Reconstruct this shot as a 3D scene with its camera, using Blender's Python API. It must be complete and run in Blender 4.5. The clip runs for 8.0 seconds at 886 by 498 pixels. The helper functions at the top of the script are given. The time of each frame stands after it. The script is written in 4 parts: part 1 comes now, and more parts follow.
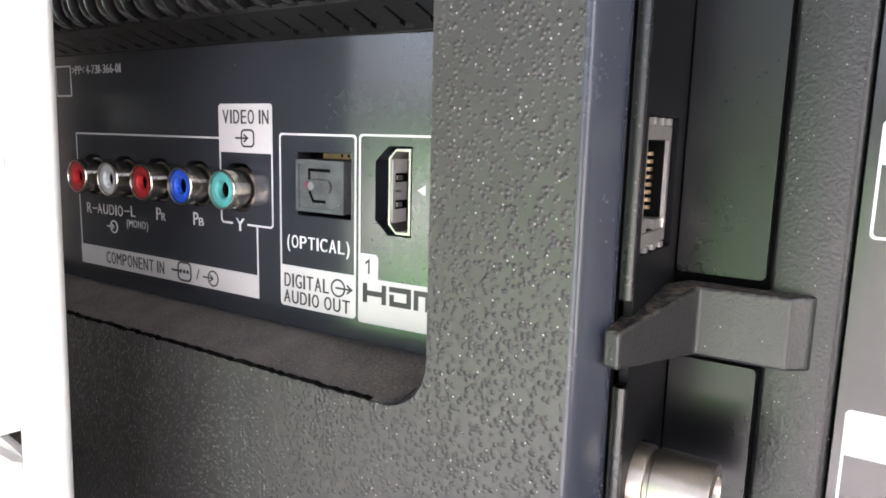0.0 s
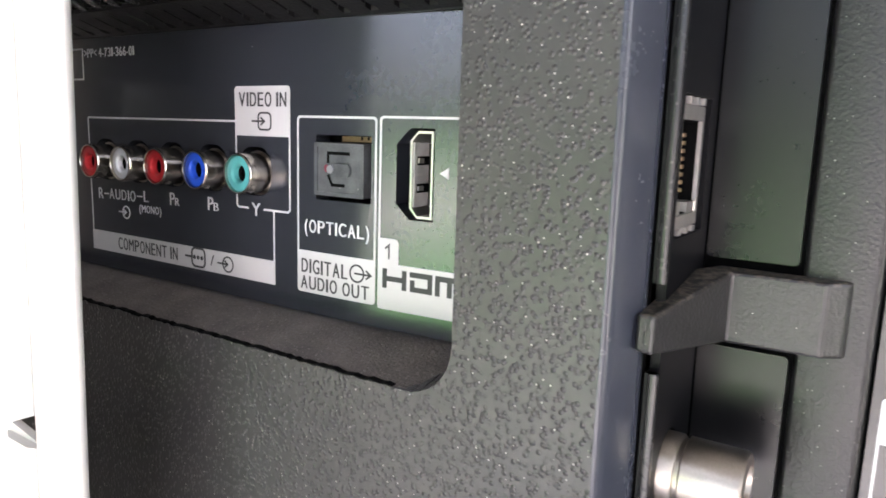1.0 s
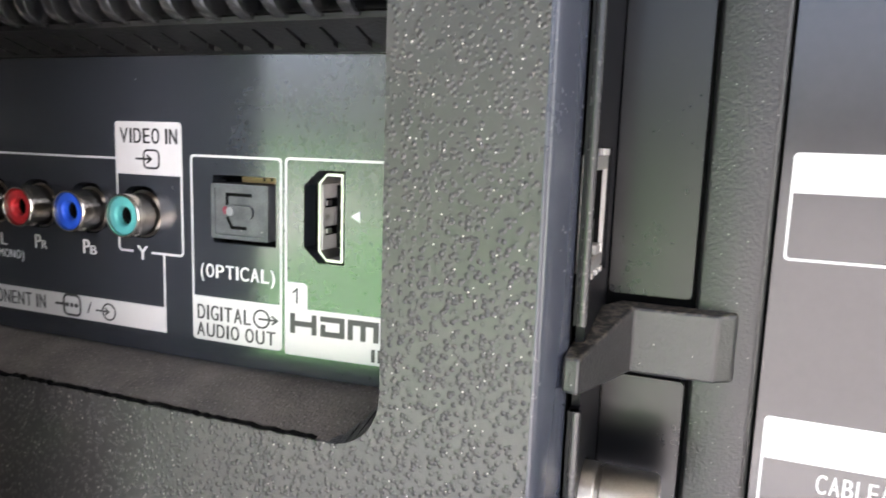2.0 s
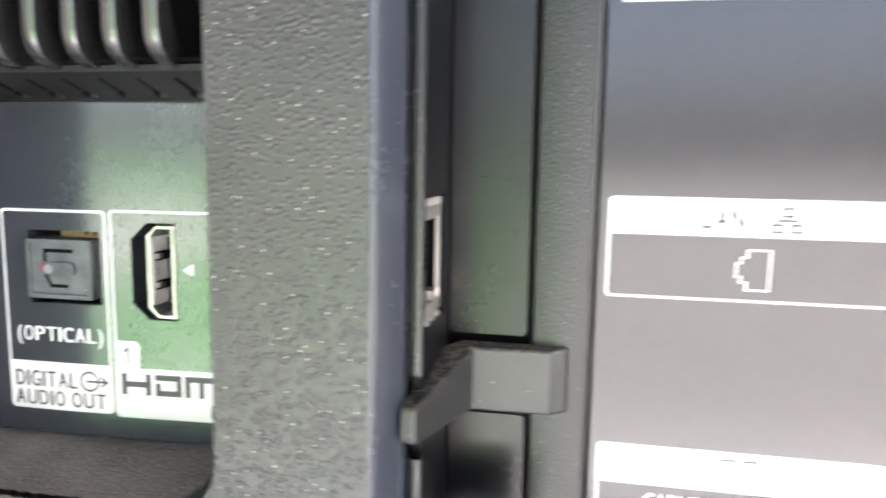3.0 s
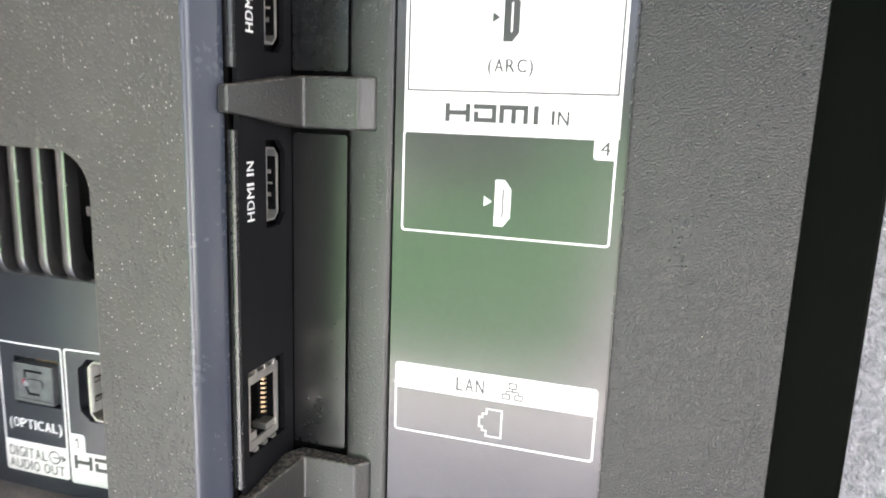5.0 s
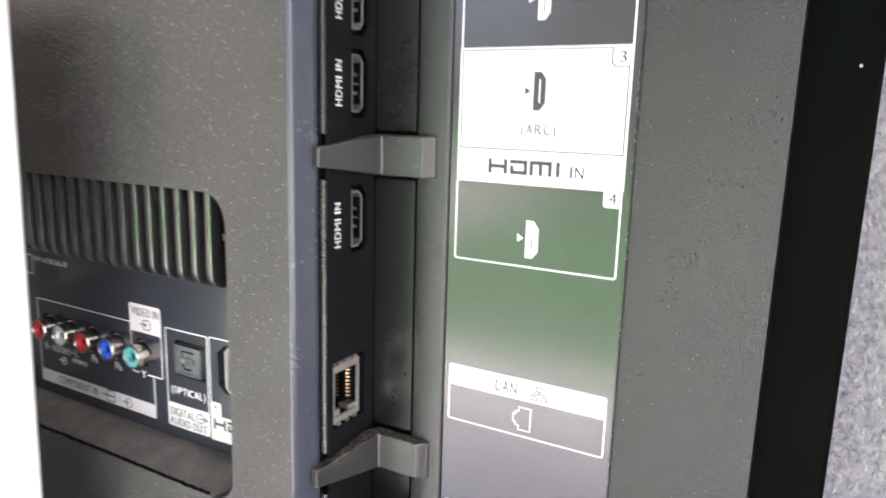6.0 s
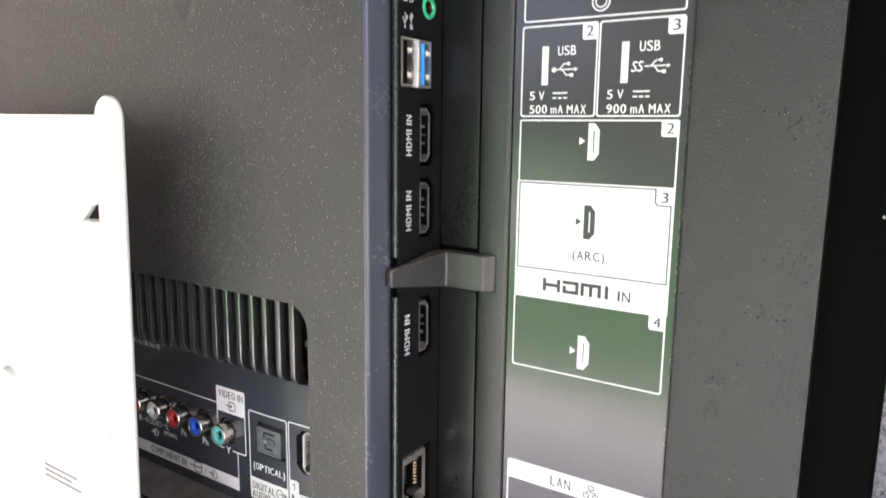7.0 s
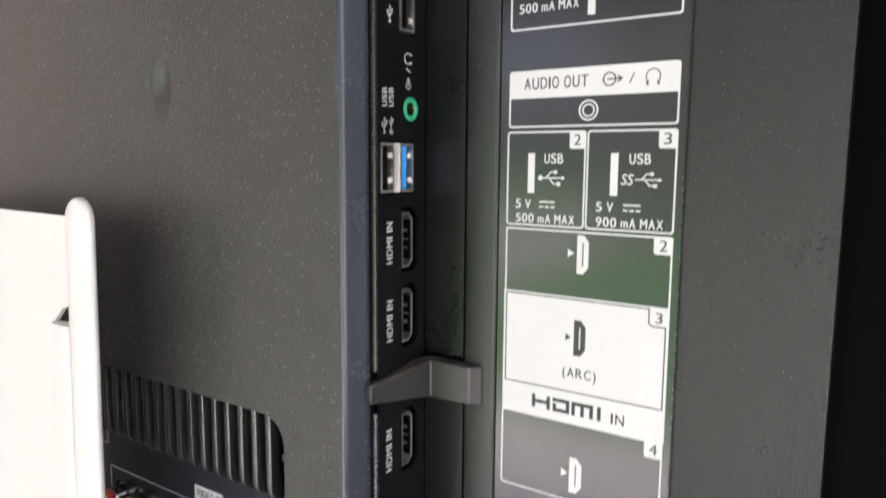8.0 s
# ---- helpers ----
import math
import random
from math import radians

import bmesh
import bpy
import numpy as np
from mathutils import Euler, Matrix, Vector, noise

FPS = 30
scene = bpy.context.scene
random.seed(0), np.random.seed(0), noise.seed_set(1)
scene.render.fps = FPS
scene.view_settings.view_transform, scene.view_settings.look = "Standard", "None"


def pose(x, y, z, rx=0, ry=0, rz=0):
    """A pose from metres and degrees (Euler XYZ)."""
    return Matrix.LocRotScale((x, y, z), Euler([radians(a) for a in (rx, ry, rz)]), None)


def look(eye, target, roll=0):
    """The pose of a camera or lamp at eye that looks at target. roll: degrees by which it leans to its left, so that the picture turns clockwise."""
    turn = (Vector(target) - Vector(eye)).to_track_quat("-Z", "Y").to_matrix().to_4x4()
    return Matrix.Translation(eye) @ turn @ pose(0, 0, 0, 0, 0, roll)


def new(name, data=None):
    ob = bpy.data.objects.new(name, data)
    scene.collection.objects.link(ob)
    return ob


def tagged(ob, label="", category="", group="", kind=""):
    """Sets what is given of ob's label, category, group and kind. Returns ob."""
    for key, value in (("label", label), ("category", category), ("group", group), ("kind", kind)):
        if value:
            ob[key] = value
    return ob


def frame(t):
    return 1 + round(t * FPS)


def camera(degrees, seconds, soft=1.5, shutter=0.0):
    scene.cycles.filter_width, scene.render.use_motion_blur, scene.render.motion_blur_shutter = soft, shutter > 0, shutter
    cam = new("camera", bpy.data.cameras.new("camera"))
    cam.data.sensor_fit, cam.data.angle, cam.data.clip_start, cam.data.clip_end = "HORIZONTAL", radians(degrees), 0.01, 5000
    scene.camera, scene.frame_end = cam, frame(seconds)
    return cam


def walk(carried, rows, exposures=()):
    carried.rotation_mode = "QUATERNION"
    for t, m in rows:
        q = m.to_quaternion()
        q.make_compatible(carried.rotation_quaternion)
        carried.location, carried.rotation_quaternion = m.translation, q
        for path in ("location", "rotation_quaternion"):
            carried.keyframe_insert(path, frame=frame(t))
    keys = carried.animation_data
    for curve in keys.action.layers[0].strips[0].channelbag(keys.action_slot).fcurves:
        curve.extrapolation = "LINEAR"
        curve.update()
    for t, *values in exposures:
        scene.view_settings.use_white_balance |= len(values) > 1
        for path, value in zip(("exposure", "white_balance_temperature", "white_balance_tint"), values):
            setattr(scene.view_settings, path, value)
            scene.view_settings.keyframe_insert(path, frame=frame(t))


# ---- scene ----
cam = camera(65.1, 8.0, soft=1.7, shutter=0.5)
U = 0.025  # one unit of the path is 25 mm
PATH = [
    (0, (0.091, -0.137, 11.852), (-0.983, 1.519, 11.532), 1.47),
    (0.5, (0.080, -0.140, 11.824), (-0.998, 1.513, 11.498), 1.53),
    (1, (-0.073, -0.143, 11.754), (-1.151, 1.509, 11.422), 1.79),
    (1.2, (-0.207, -0.177, 11.824), (-1.218, 1.519, 11.508), 2.19),
    (2.3, (-0.577, -0.325, 12.142), (-1.170, 1.560, 11.832), 1.46),
    (2.5, (-0.666, -0.271, 12.292), (-1.170, 1.638, 11.974), 1.20),
    (2.7, (-0.632, -0.165, 12.279), (-1.050, 1.768, 11.985), 1.05),
    (3, (-0.219, -0.231, 12.224), (-0.590, 1.717, 11.966), 0.88),
    (3.1, (0.037, -0.261, 12.214), (-0.337, 1.689, 11.973), 1.02),
    (3.3, (0.472, -0.156, 12.641), (0.126, 1.793, 12.357), 1.58),
    (3.5, (0.714, -0.076, 13.036), (0.352, 1.870, 12.750), 1.64),
    (3.7, (0.695, -0.160, 13.146), (0.386, 1.793, 12.847), 1.54),
    (4, (0.617, -0.611, 13.540), (0.411, 1.345, 13.174), 1.99),
    (4.2, (0.551, -0.919, 13.674), (0.362, 1.040, 13.315), 2.35),
    (5.3, (2.756, -1.416, 14.414), (2.000, 0.393, 14.021), 1.38),
    (5.5, (3.003, -1.648, 14.514), (2.157, 0.120, 14.118), 0.82),
    (5.8, (3.329, -1.882, 14.680), (2.418, -0.151, 14.265), 1.09),
    (6, (3.538, -2.129, 14.748), (2.576, -0.418, 14.366), 1.63),
    (6.2, (3.632, -2.410, 15.091), (2.620, -0.733, 14.688), 1.53),
    (6.5, (3.721, -2.714, 15.484), (2.662, -1.057, 15.117), 0.73),
    (7, (3.715, -2.752, 15.944), (2.629, -1.106, 15.612), 0.72),
    (7.5, (3.678, -2.561, 16.266), (2.583, -0.913, 15.973), 0.39),
    (8, (3.631, -2.156, 16.787), (2.520, -0.511, 16.537), 0.41),
]
STOPS = 3.5
EXPOSURES = [(t, STOPS + e, 7200.0, tint) for t, e, tint in ((0.0, 0.25, 18.0), (1.2, 0.15, 18.0), (2.3, 0.48, 14.0), (3.0, 0.68, 12.0), (3.7, 1.06, 11.0), (4.2, 1.22, 11.0), (5.3, 0.56, 14.0), (6.0, 0.58, 16.0), (6.5, 0.54, 18.0), (7.0, 0.12, 17.0), (8.0, -0.33, 17.0))]
walk(cam, [(t, look([v * U for v in e], [v * U for v in a], r)) for t, e, a, r in PATH], EXPOSURES)

# ---------------------------------------------------------------- light
world = bpy.data.worlds.new("world")
scene.world = world
world.use_nodes = True
sky = world.node_tree.nodes.new("ShaderNodeTexSky")
sky.sky_type, sky.sun_disc = "NISHITA", False
sky.sun_elevation, sky.sun_rotation = radians(67), radians(3)
sky.air_density, sky.dust_density = 0.7, 7.0
world.node_tree.links.new(sky.outputs[0], world.node_tree.nodes["Background"].inputs[0])
world.node_tree.nodes["Background"].inputs[1].default_value = 0.15
sun = new("sun", bpy.data.lights.new("sun", "SUN"))
sun.data.energy, sun.data.angle, sun.data.color = 1.4, radians(0.5), (1.0, 0.95, 0.88)
sun.matrix_world = look((0.2, 4.2, 10), (0, 0, 0))

# First: fill in an added, unseen upper window. Second: sky through the side window.
for at, towards, wide, high, watts in (((-0.02, -1.28, 1.34), (0.0, 0.0, 0.9), 1.9, 0.28, 0.26), ((1.52, -0.57, 0.6), (0.0, -0.4, 0.5), 0.9, 1.7, 1.05)):
    lamp = new("window_light", bpy.data.lights.new("window_light", "AREA"))
    lamp.data.shape, lamp.data.size, lamp.data.size_y = "RECTANGLE", wide, high
    lamp.data.energy, lamp.data.color = watts, (0.93, 0.97, 1.0)
    lamp.matrix_world = look(at, towards)

# ---------------------------------------------------------------- materials


def material(name, colour, rough=0.5, metal=0.0, vary=0.15, vscale=60.0, bump=(), flecks=0.0, ior=1.5, fleck_scale=420.0, rough_vary=0.1, fleck_size=0.1, fleck_colour=(0.35, 0.34, 0.31), settled=False):
    """bump: rows of (kind, scale, metres). Share of pale specks: dusty ones, and on COVER glints painted into the
    colour.
    """
    m = bpy.data.materials.new(name)
    m.use_nodes = True
    t = m.node_tree
    p = t.nodes["Principled BSDF"]
    p.inputs["Metallic"].default_value = metal
    p.inputs["IOR"].default_value = ior
    co = t.nodes.new("ShaderNodeTexCoord")
    big = t.nodes.new("ShaderNodeTexNoise")
    big.inputs["Scale"].default_value, big.inputs["Detail"].default_value = vscale, 6
    t.links.new(co.outputs["Object"], big.inputs["Vector"])
    fine = t.nodes.new("ShaderNodeTexNoise")
    fine.inputs["Scale"].default_value, fine.inputs["Detail"].default_value = vscale * 14, 4
    t.links.new(co.outputs["Object"], fine.inputs["Vector"])
    both = t.nodes.new("ShaderNodeMix")
    both.data_type, both.inputs[0].default_value = "FLOAT", 0.4
    t.links.new(big.outputs["Fac"], both.inputs[2])
    t.links.new(fine.outputs["Fac"], both.inputs[3])
    ramp = t.nodes.new("ShaderNodeValToRGB")
    ramp.color_ramp.elements[0].position, ramp.color_ramp.elements[1].position = 0.3, 0.7
    ramp.color_ramp.elements[0].color = (*[c * (1 - vary) for c in colour], 1)
    ramp.color_ramp.elements[1].color = (*[min(1, c * (1 + vary)) for c in colour], 1)
    t.links.new(both.outputs[0], ramp.inputs[0])
    shade = ramp.outputs[0]
    if flecks > 0:
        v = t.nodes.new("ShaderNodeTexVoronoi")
        v.inputs["Scale"].default_value = fleck_scale
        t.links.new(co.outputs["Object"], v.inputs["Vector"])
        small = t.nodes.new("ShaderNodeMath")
        small.operation, small.inputs[1].default_value = "LESS_THAN", fleck_size
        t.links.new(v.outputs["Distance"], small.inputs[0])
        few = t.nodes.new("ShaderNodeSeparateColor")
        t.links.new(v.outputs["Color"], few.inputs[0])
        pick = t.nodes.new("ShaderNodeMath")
        pick.operation, pick.inputs[1].default_value = "LESS_THAN", flecks
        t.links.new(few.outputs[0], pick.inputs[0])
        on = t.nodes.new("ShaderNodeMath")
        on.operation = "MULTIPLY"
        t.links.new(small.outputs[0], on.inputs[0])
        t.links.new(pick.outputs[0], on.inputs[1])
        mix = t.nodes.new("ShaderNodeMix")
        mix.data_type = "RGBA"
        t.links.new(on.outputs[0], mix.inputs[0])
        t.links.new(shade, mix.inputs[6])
        mix.inputs[7].default_value = (*fleck_colour, 1)
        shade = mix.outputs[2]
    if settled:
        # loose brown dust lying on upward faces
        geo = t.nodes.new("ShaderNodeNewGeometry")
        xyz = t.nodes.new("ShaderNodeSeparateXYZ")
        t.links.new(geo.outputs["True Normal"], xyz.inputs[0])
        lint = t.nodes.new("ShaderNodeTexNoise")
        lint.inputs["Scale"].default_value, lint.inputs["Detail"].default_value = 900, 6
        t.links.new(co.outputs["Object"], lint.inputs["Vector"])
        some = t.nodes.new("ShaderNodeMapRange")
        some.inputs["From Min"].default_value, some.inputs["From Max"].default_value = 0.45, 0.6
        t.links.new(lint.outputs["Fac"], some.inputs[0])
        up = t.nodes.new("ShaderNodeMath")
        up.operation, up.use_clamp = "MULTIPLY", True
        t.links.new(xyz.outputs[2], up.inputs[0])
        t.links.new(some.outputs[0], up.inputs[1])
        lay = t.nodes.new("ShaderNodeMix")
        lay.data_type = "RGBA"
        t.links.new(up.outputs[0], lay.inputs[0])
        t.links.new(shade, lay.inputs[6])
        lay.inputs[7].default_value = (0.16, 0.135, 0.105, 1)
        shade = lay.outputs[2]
    t.links.new(shade, p.inputs["Base Color"])
    rr = t.nodes.new("ShaderNodeMapRange")
    rr.inputs["To Min"].default_value, rr.inputs["To Max"].default_value = max(0.02, rough - rough_vary), rough + rough_vary
    t.links.new(both.outputs[0], rr.inputs[0])
    t.links.new(rr.outputs[0], p.inputs["Roughness"])
    last = None
    for kind, scale, metres in bump:
        if kind == "cells":
            n = t.nodes.new("ShaderNodeTexVoronoi")
            n.feature = "SMOOTH_F1"
            n.inputs["Scale"].default_value = scale
            out = n.outputs["Distance"]
        elif kind == "pebbles":
            n = t.nodes.new("ShaderNodeTexVoronoi")
            n.feature = "SMOOTH_F1"
            n.inputs["Scale"].default_value, n.inputs["Smoothness"].default_value = scale, 0.35
            up = t.nodes.new("ShaderNodeMath")
            up.operation, up.inputs[0].default_value = "SUBTRACT", 1.0
            t.links.new(n.outputs["Distance"], up.inputs[1])
            out = up.outputs[0]
        elif kind == "pimples":
            n = t.nodes.new("ShaderNodeTexVoronoi")
            n.inputs["Scale"].default_value = scale
            soft = t.nodes.new("ShaderNodeMapRange")
            soft.interpolation_type = "SMOOTHSTEP"
            soft.inputs["From Min"].default_value, soft.inputs["From Max"].default_value = 0.03, 0.55
            soft.inputs["To Min"].default_value, soft.inputs["To Max"].default_value = 1.0, 0.0
            t.links.new(n.outputs["Distance"], soft.inputs[0])
            out = soft.outputs[0]
        else:
            n = t.nodes.new("ShaderNodeTexNoise")
            n.inputs["Scale"].default_value, n.inputs["Detail"].default_value = scale, 3
            out = n.outputs["Fac"]
        t.links.new(co.outputs["Object"], n.inputs["Vector"])
        b = t.nodes.new("ShaderNodeBump")
        b.inputs["Distance"].default_value = metres
        t.links.new(out, b.inputs["Height"])
        if last:
            t.links.new(last, b.inputs["Normal"])
        last = b.outputs[0]
    if last:
        t.links.new(last, p.inputs["Normal"])
    return m


# COVER's pale specks are part dust, part glints painted into the base colour.
COVER = material("grained_black_plastic", (0.026, 0.0252, 0.0238), 0.38, vary=0.25, ior=1.58, bump=(("pimples", 1150, 0.000125), ("noise", 700, 0.00002)), flecks=0.3, fleck_scale=1000, fleck_size=0.15, fleck_colour=(0.38, 0.365, 0.33))
COVER_FINE = material("fine_grained_black_plastic", (0.0075, 0.0073, 0.007), 0.30, vary=0.25, ior=1.45, bump=(("pebbles", 2500, 0.00012), ("noise", 900, 0.00002)), flecks=0.08, fleck_scale=1200, fleck_size=0.12, fleck_colour=(0.24, 0.225, 0.20))
RIM = material("grained_dark_plastic", (0.011, 0.011, 0.011), 0.36, vary=0.2, bump=(("noise", 1700, 0.00012),), flecks=0.25, fleck_scale=1300, fleck_size=0.13, fleck_colour=(0.2, 0.195, 0.18))
LEDGE = material("dusty_black_plastic", (0.135, 0.118, 0.102), 0.85, vary=0.45, vscale=110, bump=(("noise", 1500, 0.0006), ("noise", 2600, 0.0004)), flecks=0.5, fleck_scale=1300, fleck_size=0.24, fleck_colour=(0.24, 0.215, 0.185))
TRIM = material("satin_blue_black_plastic", (0.034, 0.039, 0.052), 0.27, vary=0.04, rough_vary=0.02)
SMOOTH = material("smooth_black_plastic", (0.005, 0.005, 0.0058), 0.42, vary=0.1, ior=1.24, rough_vary=0.03, flecks=0.02, fleck_scale=700, fleck_size=0.07)
FLOORP = material("satin_black_plastic", (0.005, 0.0052, 0.0056), 0.28, vary=0.1, ior=1.42, rough_vary=0.03)
LABEL = material("glossy_black_film", (0.026, 0.026, 0.029), 0.17, vary=0.1, bump=(("noise", 160, 0.00002),), rough_vary=0.03)
PLATE = material("glossy_black_plate_film", (0.028, 0.032, 0.039), 0.19, vary=0.1, ior=1.85, rough_vary=0.03, flecks=0.01, fleck_scale=500, fleck_size=0.08)
GLOSS = material("black_panel", (0.0016, 0.0022, 0.0016), 0.4, vary=0.2, ior=1.06, flecks=0.08, fleck_scale=300)
WHITE = material("white_print", (0.56, 0.56, 0.55), 0.45, vary=0.03)
PALE = material("pale_grey_print", (0.52, 0.52, 0.52), 0.5, vary=0.05)
INK = material("black_print", (0.02, 0.021, 0.022), 0.45, vary=0.1)
# Near-black without sheen: the shade of openings put into colour; also black plastic tongues.
BLACK_SHADE = material("black_and_shade", (0.003, 0.003, 0.003), 0.7, vary=0.2, ior=1.12)
NICKEL = material("nickel_plate", (0.60, 0.55, 0.48), 0.22, 1.0, vary=0.1, vscale=160, bump=(("noise", 500, 0.000006),))
STEEL = material("tin_plated_steel", (0.70, 0.675, 0.625), 0.42, 1.0, vary=0.15, vscale=240, bump=(("noise", 900, 0.00002),))
# Duller, paler tin: own colour on the bridge, painted brightness inside the plate's port.
SHELL = material("lit_and_dull_tin_plate", (0.6, 0.585, 0.55), 0.55, 0.25, vary=0.2, vscale=240)
GOLD = material("gold_contact", (0.22, 0.16, 0.10), 0.34, 1.0, vary=0.15, vscale=300)
EDGE = material("satin_grey_black_plastic", (0.016, 0.0163, 0.016), 0.27, vary=0.1, rough_vary=0.03)
BARS = material("semi_gloss_black_plastic", (0.016, 0.016, 0.016), 0.26, vary=0.1, ior=1.9, rough_vary=0.04)
COAX = material("dull_nickel", (0.44, 0.40, 0.34), 0.36, 1.0, vary=0.15, vscale=200, bump=(("noise", 1500, 0.00002),))
BRASS = material("dull_brass", (0.22, 0.15, 0.08), 0.5, 0.6, vary=0.3, vscale=300)
RED = material("red_plastic", (0.55, 0.03, 0.035), 0.38, vary=0.1)
PLAINWHITE = material("white_plastic", (0.75, 0.76, 0.77), 0.38, vary=0.05)
BLUE = material("blue_plastic", (0.015, 0.10, 0.62), 0.38, vary=0.1)
TEAL = material("teal_plastic", (0.07, 0.36, 0.34), 0.38, vary=0.1)
USBBLUE = material("bright_blue_plastic", (0.03, 0.33, 0.85), 0.4, vary=0.08)
GREEN = material("green_plastic", (0.01, 0.36, 0.17), 0.35, vary=0.1)
SHUTTER = material("dusty_grey_plastic_shutter", (0.078, 0.085, 0.088), 0.46, vary=0.55, vscale=300, flecks=0.05, fleck_scale=900)
PALEGREY = material("pale_grey_plastic", (0.22, 0.23, 0.235), 0.45, vary=0.1)
PINKRED = material("dark_red_plastic", (0.2, 0.02, 0.04), 0.4)
CLIP = material("grained_dark_grey_plastic", (0.017, 0.0166, 0.016), 0.37, vary=0.2, bump=(("noise", 1900, 0.0001),), flecks=0.1, fleck_scale=1000, settled=True, ior=1.55)
RAIL = material("white_powder_coat", (0.60, 0.59, 0.555), 0.42, vary=0.03, bump=(("noise", 700, 0.00002),), flecks=0.01)
STICKER = material("white_paper", (0.80, 0.79, 0.76), 0.7, vary=0.04)
GREYINK = material("faded_grey_ink", (0.20, 0.19, 0.18), 0.7, vary=0.1)
PLASTER = material("rough_grey_plaster", (0.205, 0.205, 0.217), 0.8, vary=0.45, vscale=420, bump=(("noise", 520, 0.0016), ("noise", 1300, 0.0005)))
WARM = material("warm_wall_paint", (0.86, 0.75, 0.65), 0.85, vary=0.06, vscale=3)
PAINT = material("wall_paint", (0.37, 0.35, 0.33), 0.85, vary=0.06, vscale=3)
BOARDS = material("pale_floor_tiles", (0.62, 0.61, 0.60), 0.4, vary=0.25, vscale=5)
GRASS = material("lawn_grass", (0.085, 0.27, 0.09), 0.9, vary=0.35, vscale=3, bump=(("noise", 60, 0.03),))
CONCRETE = material("pale_concrete", (0.38, 0.395, 0.415), 0.8, vary=0.12, vscale=4)
PAVING = material("white_paving", (0.80, 0.83, 0.87), 0.7, vary=0.08, vscale=4)
MATTE = material("matte_black_plastic", (0.0075, 0.0075, 0.0075), 0.48, vary=0.2, ior=1.36, bump=(("noise", 1500, 0.0001),))
HEDGE = material("hedge_leaves", (0.085, 0.105, 0.085), 0.9, vary=0.5, vscale=3)

# ---------------------------------------------------------------- helpers in millimetres
MM = 0.001


def thing(name, label, category, group="", kind=""):
    return tagged(new(name), label, category, group, kind)


def finish(name, bm, mat, parent=None, label="", smooth=False):
    bmesh.ops.remove_doubles(bm, verts=bm.verts, dist=1e-5)
    bmesh.ops.recalc_face_normals(bm, faces=bm.faces)
    bmesh.ops.scale(bm, vec=(MM, MM, MM), verts=bm.verts)
    me = bpy.data.meshes.new(name)
    bm.to_mesh(me)
    bm.free()
    for f in me.polygons:
        f.use_smooth = smooth
    me.materials.append(mat)
    if smooth:
        me.set_sharp_from_angle(angle=radians(38))
    ob = new(name, me)
    ob.parent = parent
    return tagged(ob, label)


def part(name, bm, mat, parent, label="", smooth=False):
    return finish(name, bm, mat, parent, label, smooth)


def box(x0, x1, y0, y1, z0, z1, bevel=0.0, bm=None):
    bm = bm or bmesh.new()
    m = Matrix.Translation(((x0 + x1) / 2, (y0 + y1) / 2, (z0 + z1) / 2)) @ Matrix.Diagonal((x1 - x0, y1 - y0, z1 - z0, 1))
    made = bmesh.ops.create_cube(bm, size=1, matrix=m)
    if bevel:
        edges = {e for v in made["verts"] for e in v.link_edges}
        bmesh.ops.bevel(bm, geom=list(edges), offset=bevel, segments=2, affect="EDGES", profile=0.5)
    return bm


# surfaces: (u, v, height over the surface) to x, y, z
def on_label(u, v, w):
    return (u, 110.0 - w, v)


BEND, BEND_WIDE = -95.5, 14.5  # from here the plate curves back a little, then runs straight


def fold_back(u):
    t = min(max(0.0, u - BEND), BEND_WIDE)
    return 0.058 * (t * t / (2 * BEND_WIDE) + max(0.0, u - BEND - BEND_WIDE))


def bend(ob):
    """Cuts a mesh into upright strips along the curve and sets it back with the plate."""
    bm = bmesh.new()
    bm.from_mesh(ob.data)
    for k in range(9):
        at_x = Vector(((BEND + BEND_WIDE * k / 8) * MM, 0, 0))
        bmesh.ops.bisect_plane(bm, geom=bm.verts[:] + bm.edges[:] + bm.faces[:], dist=1e-7, plane_co=at_x, plane_no=(1, 0, 0))
    for q in bm.verts:
        q.co.y += fold_back(q.co.x / MM) * MM
    bm.to_mesh(ob.data)
    bm.free()


def on_plate(u, v, w):
    return (u, 95.7 - w, v)


def on_ports(u, v, w):
    return (-26.5 + w, u, v)


def on_cover(u, v, w):
    return (u, 79.0 - w, v)


def on_floor(u, v, w):
    return (u, 110.3 - w, v)


def rrect(u0, v0, u1, v1, r=0.0, corners="abcd", n=5):
    """Rounded rectangle; corners a: low left, b: low right, c: top right, d: top left."""
    out = []
    for key, cu, cv, start in (("a", u0, v0, 180), ("b", u1, v0, 270), ("c", u1, v1, 0), ("d", u0, v1, 90)):
        if r and key in corners:
            ou, ov = cu + (r if cu == u0 else -r), cv + (r if cv == v0 else -r)
            out += [(ou + r * math.cos(radians(start + 90 * k / n)), ov + r * math.sin(radians(start + 90 * k / n))) for k in range(n + 1)]
        else:
            out.append((cu, cv))
    return out


def disc(u, v, r, n=28, squash=1.0):
    return [(u + r * squash * math.cos(2 * math.pi * k / n), v + r * math.sin(2 * math.pi * k / n)) for k in range(n)]


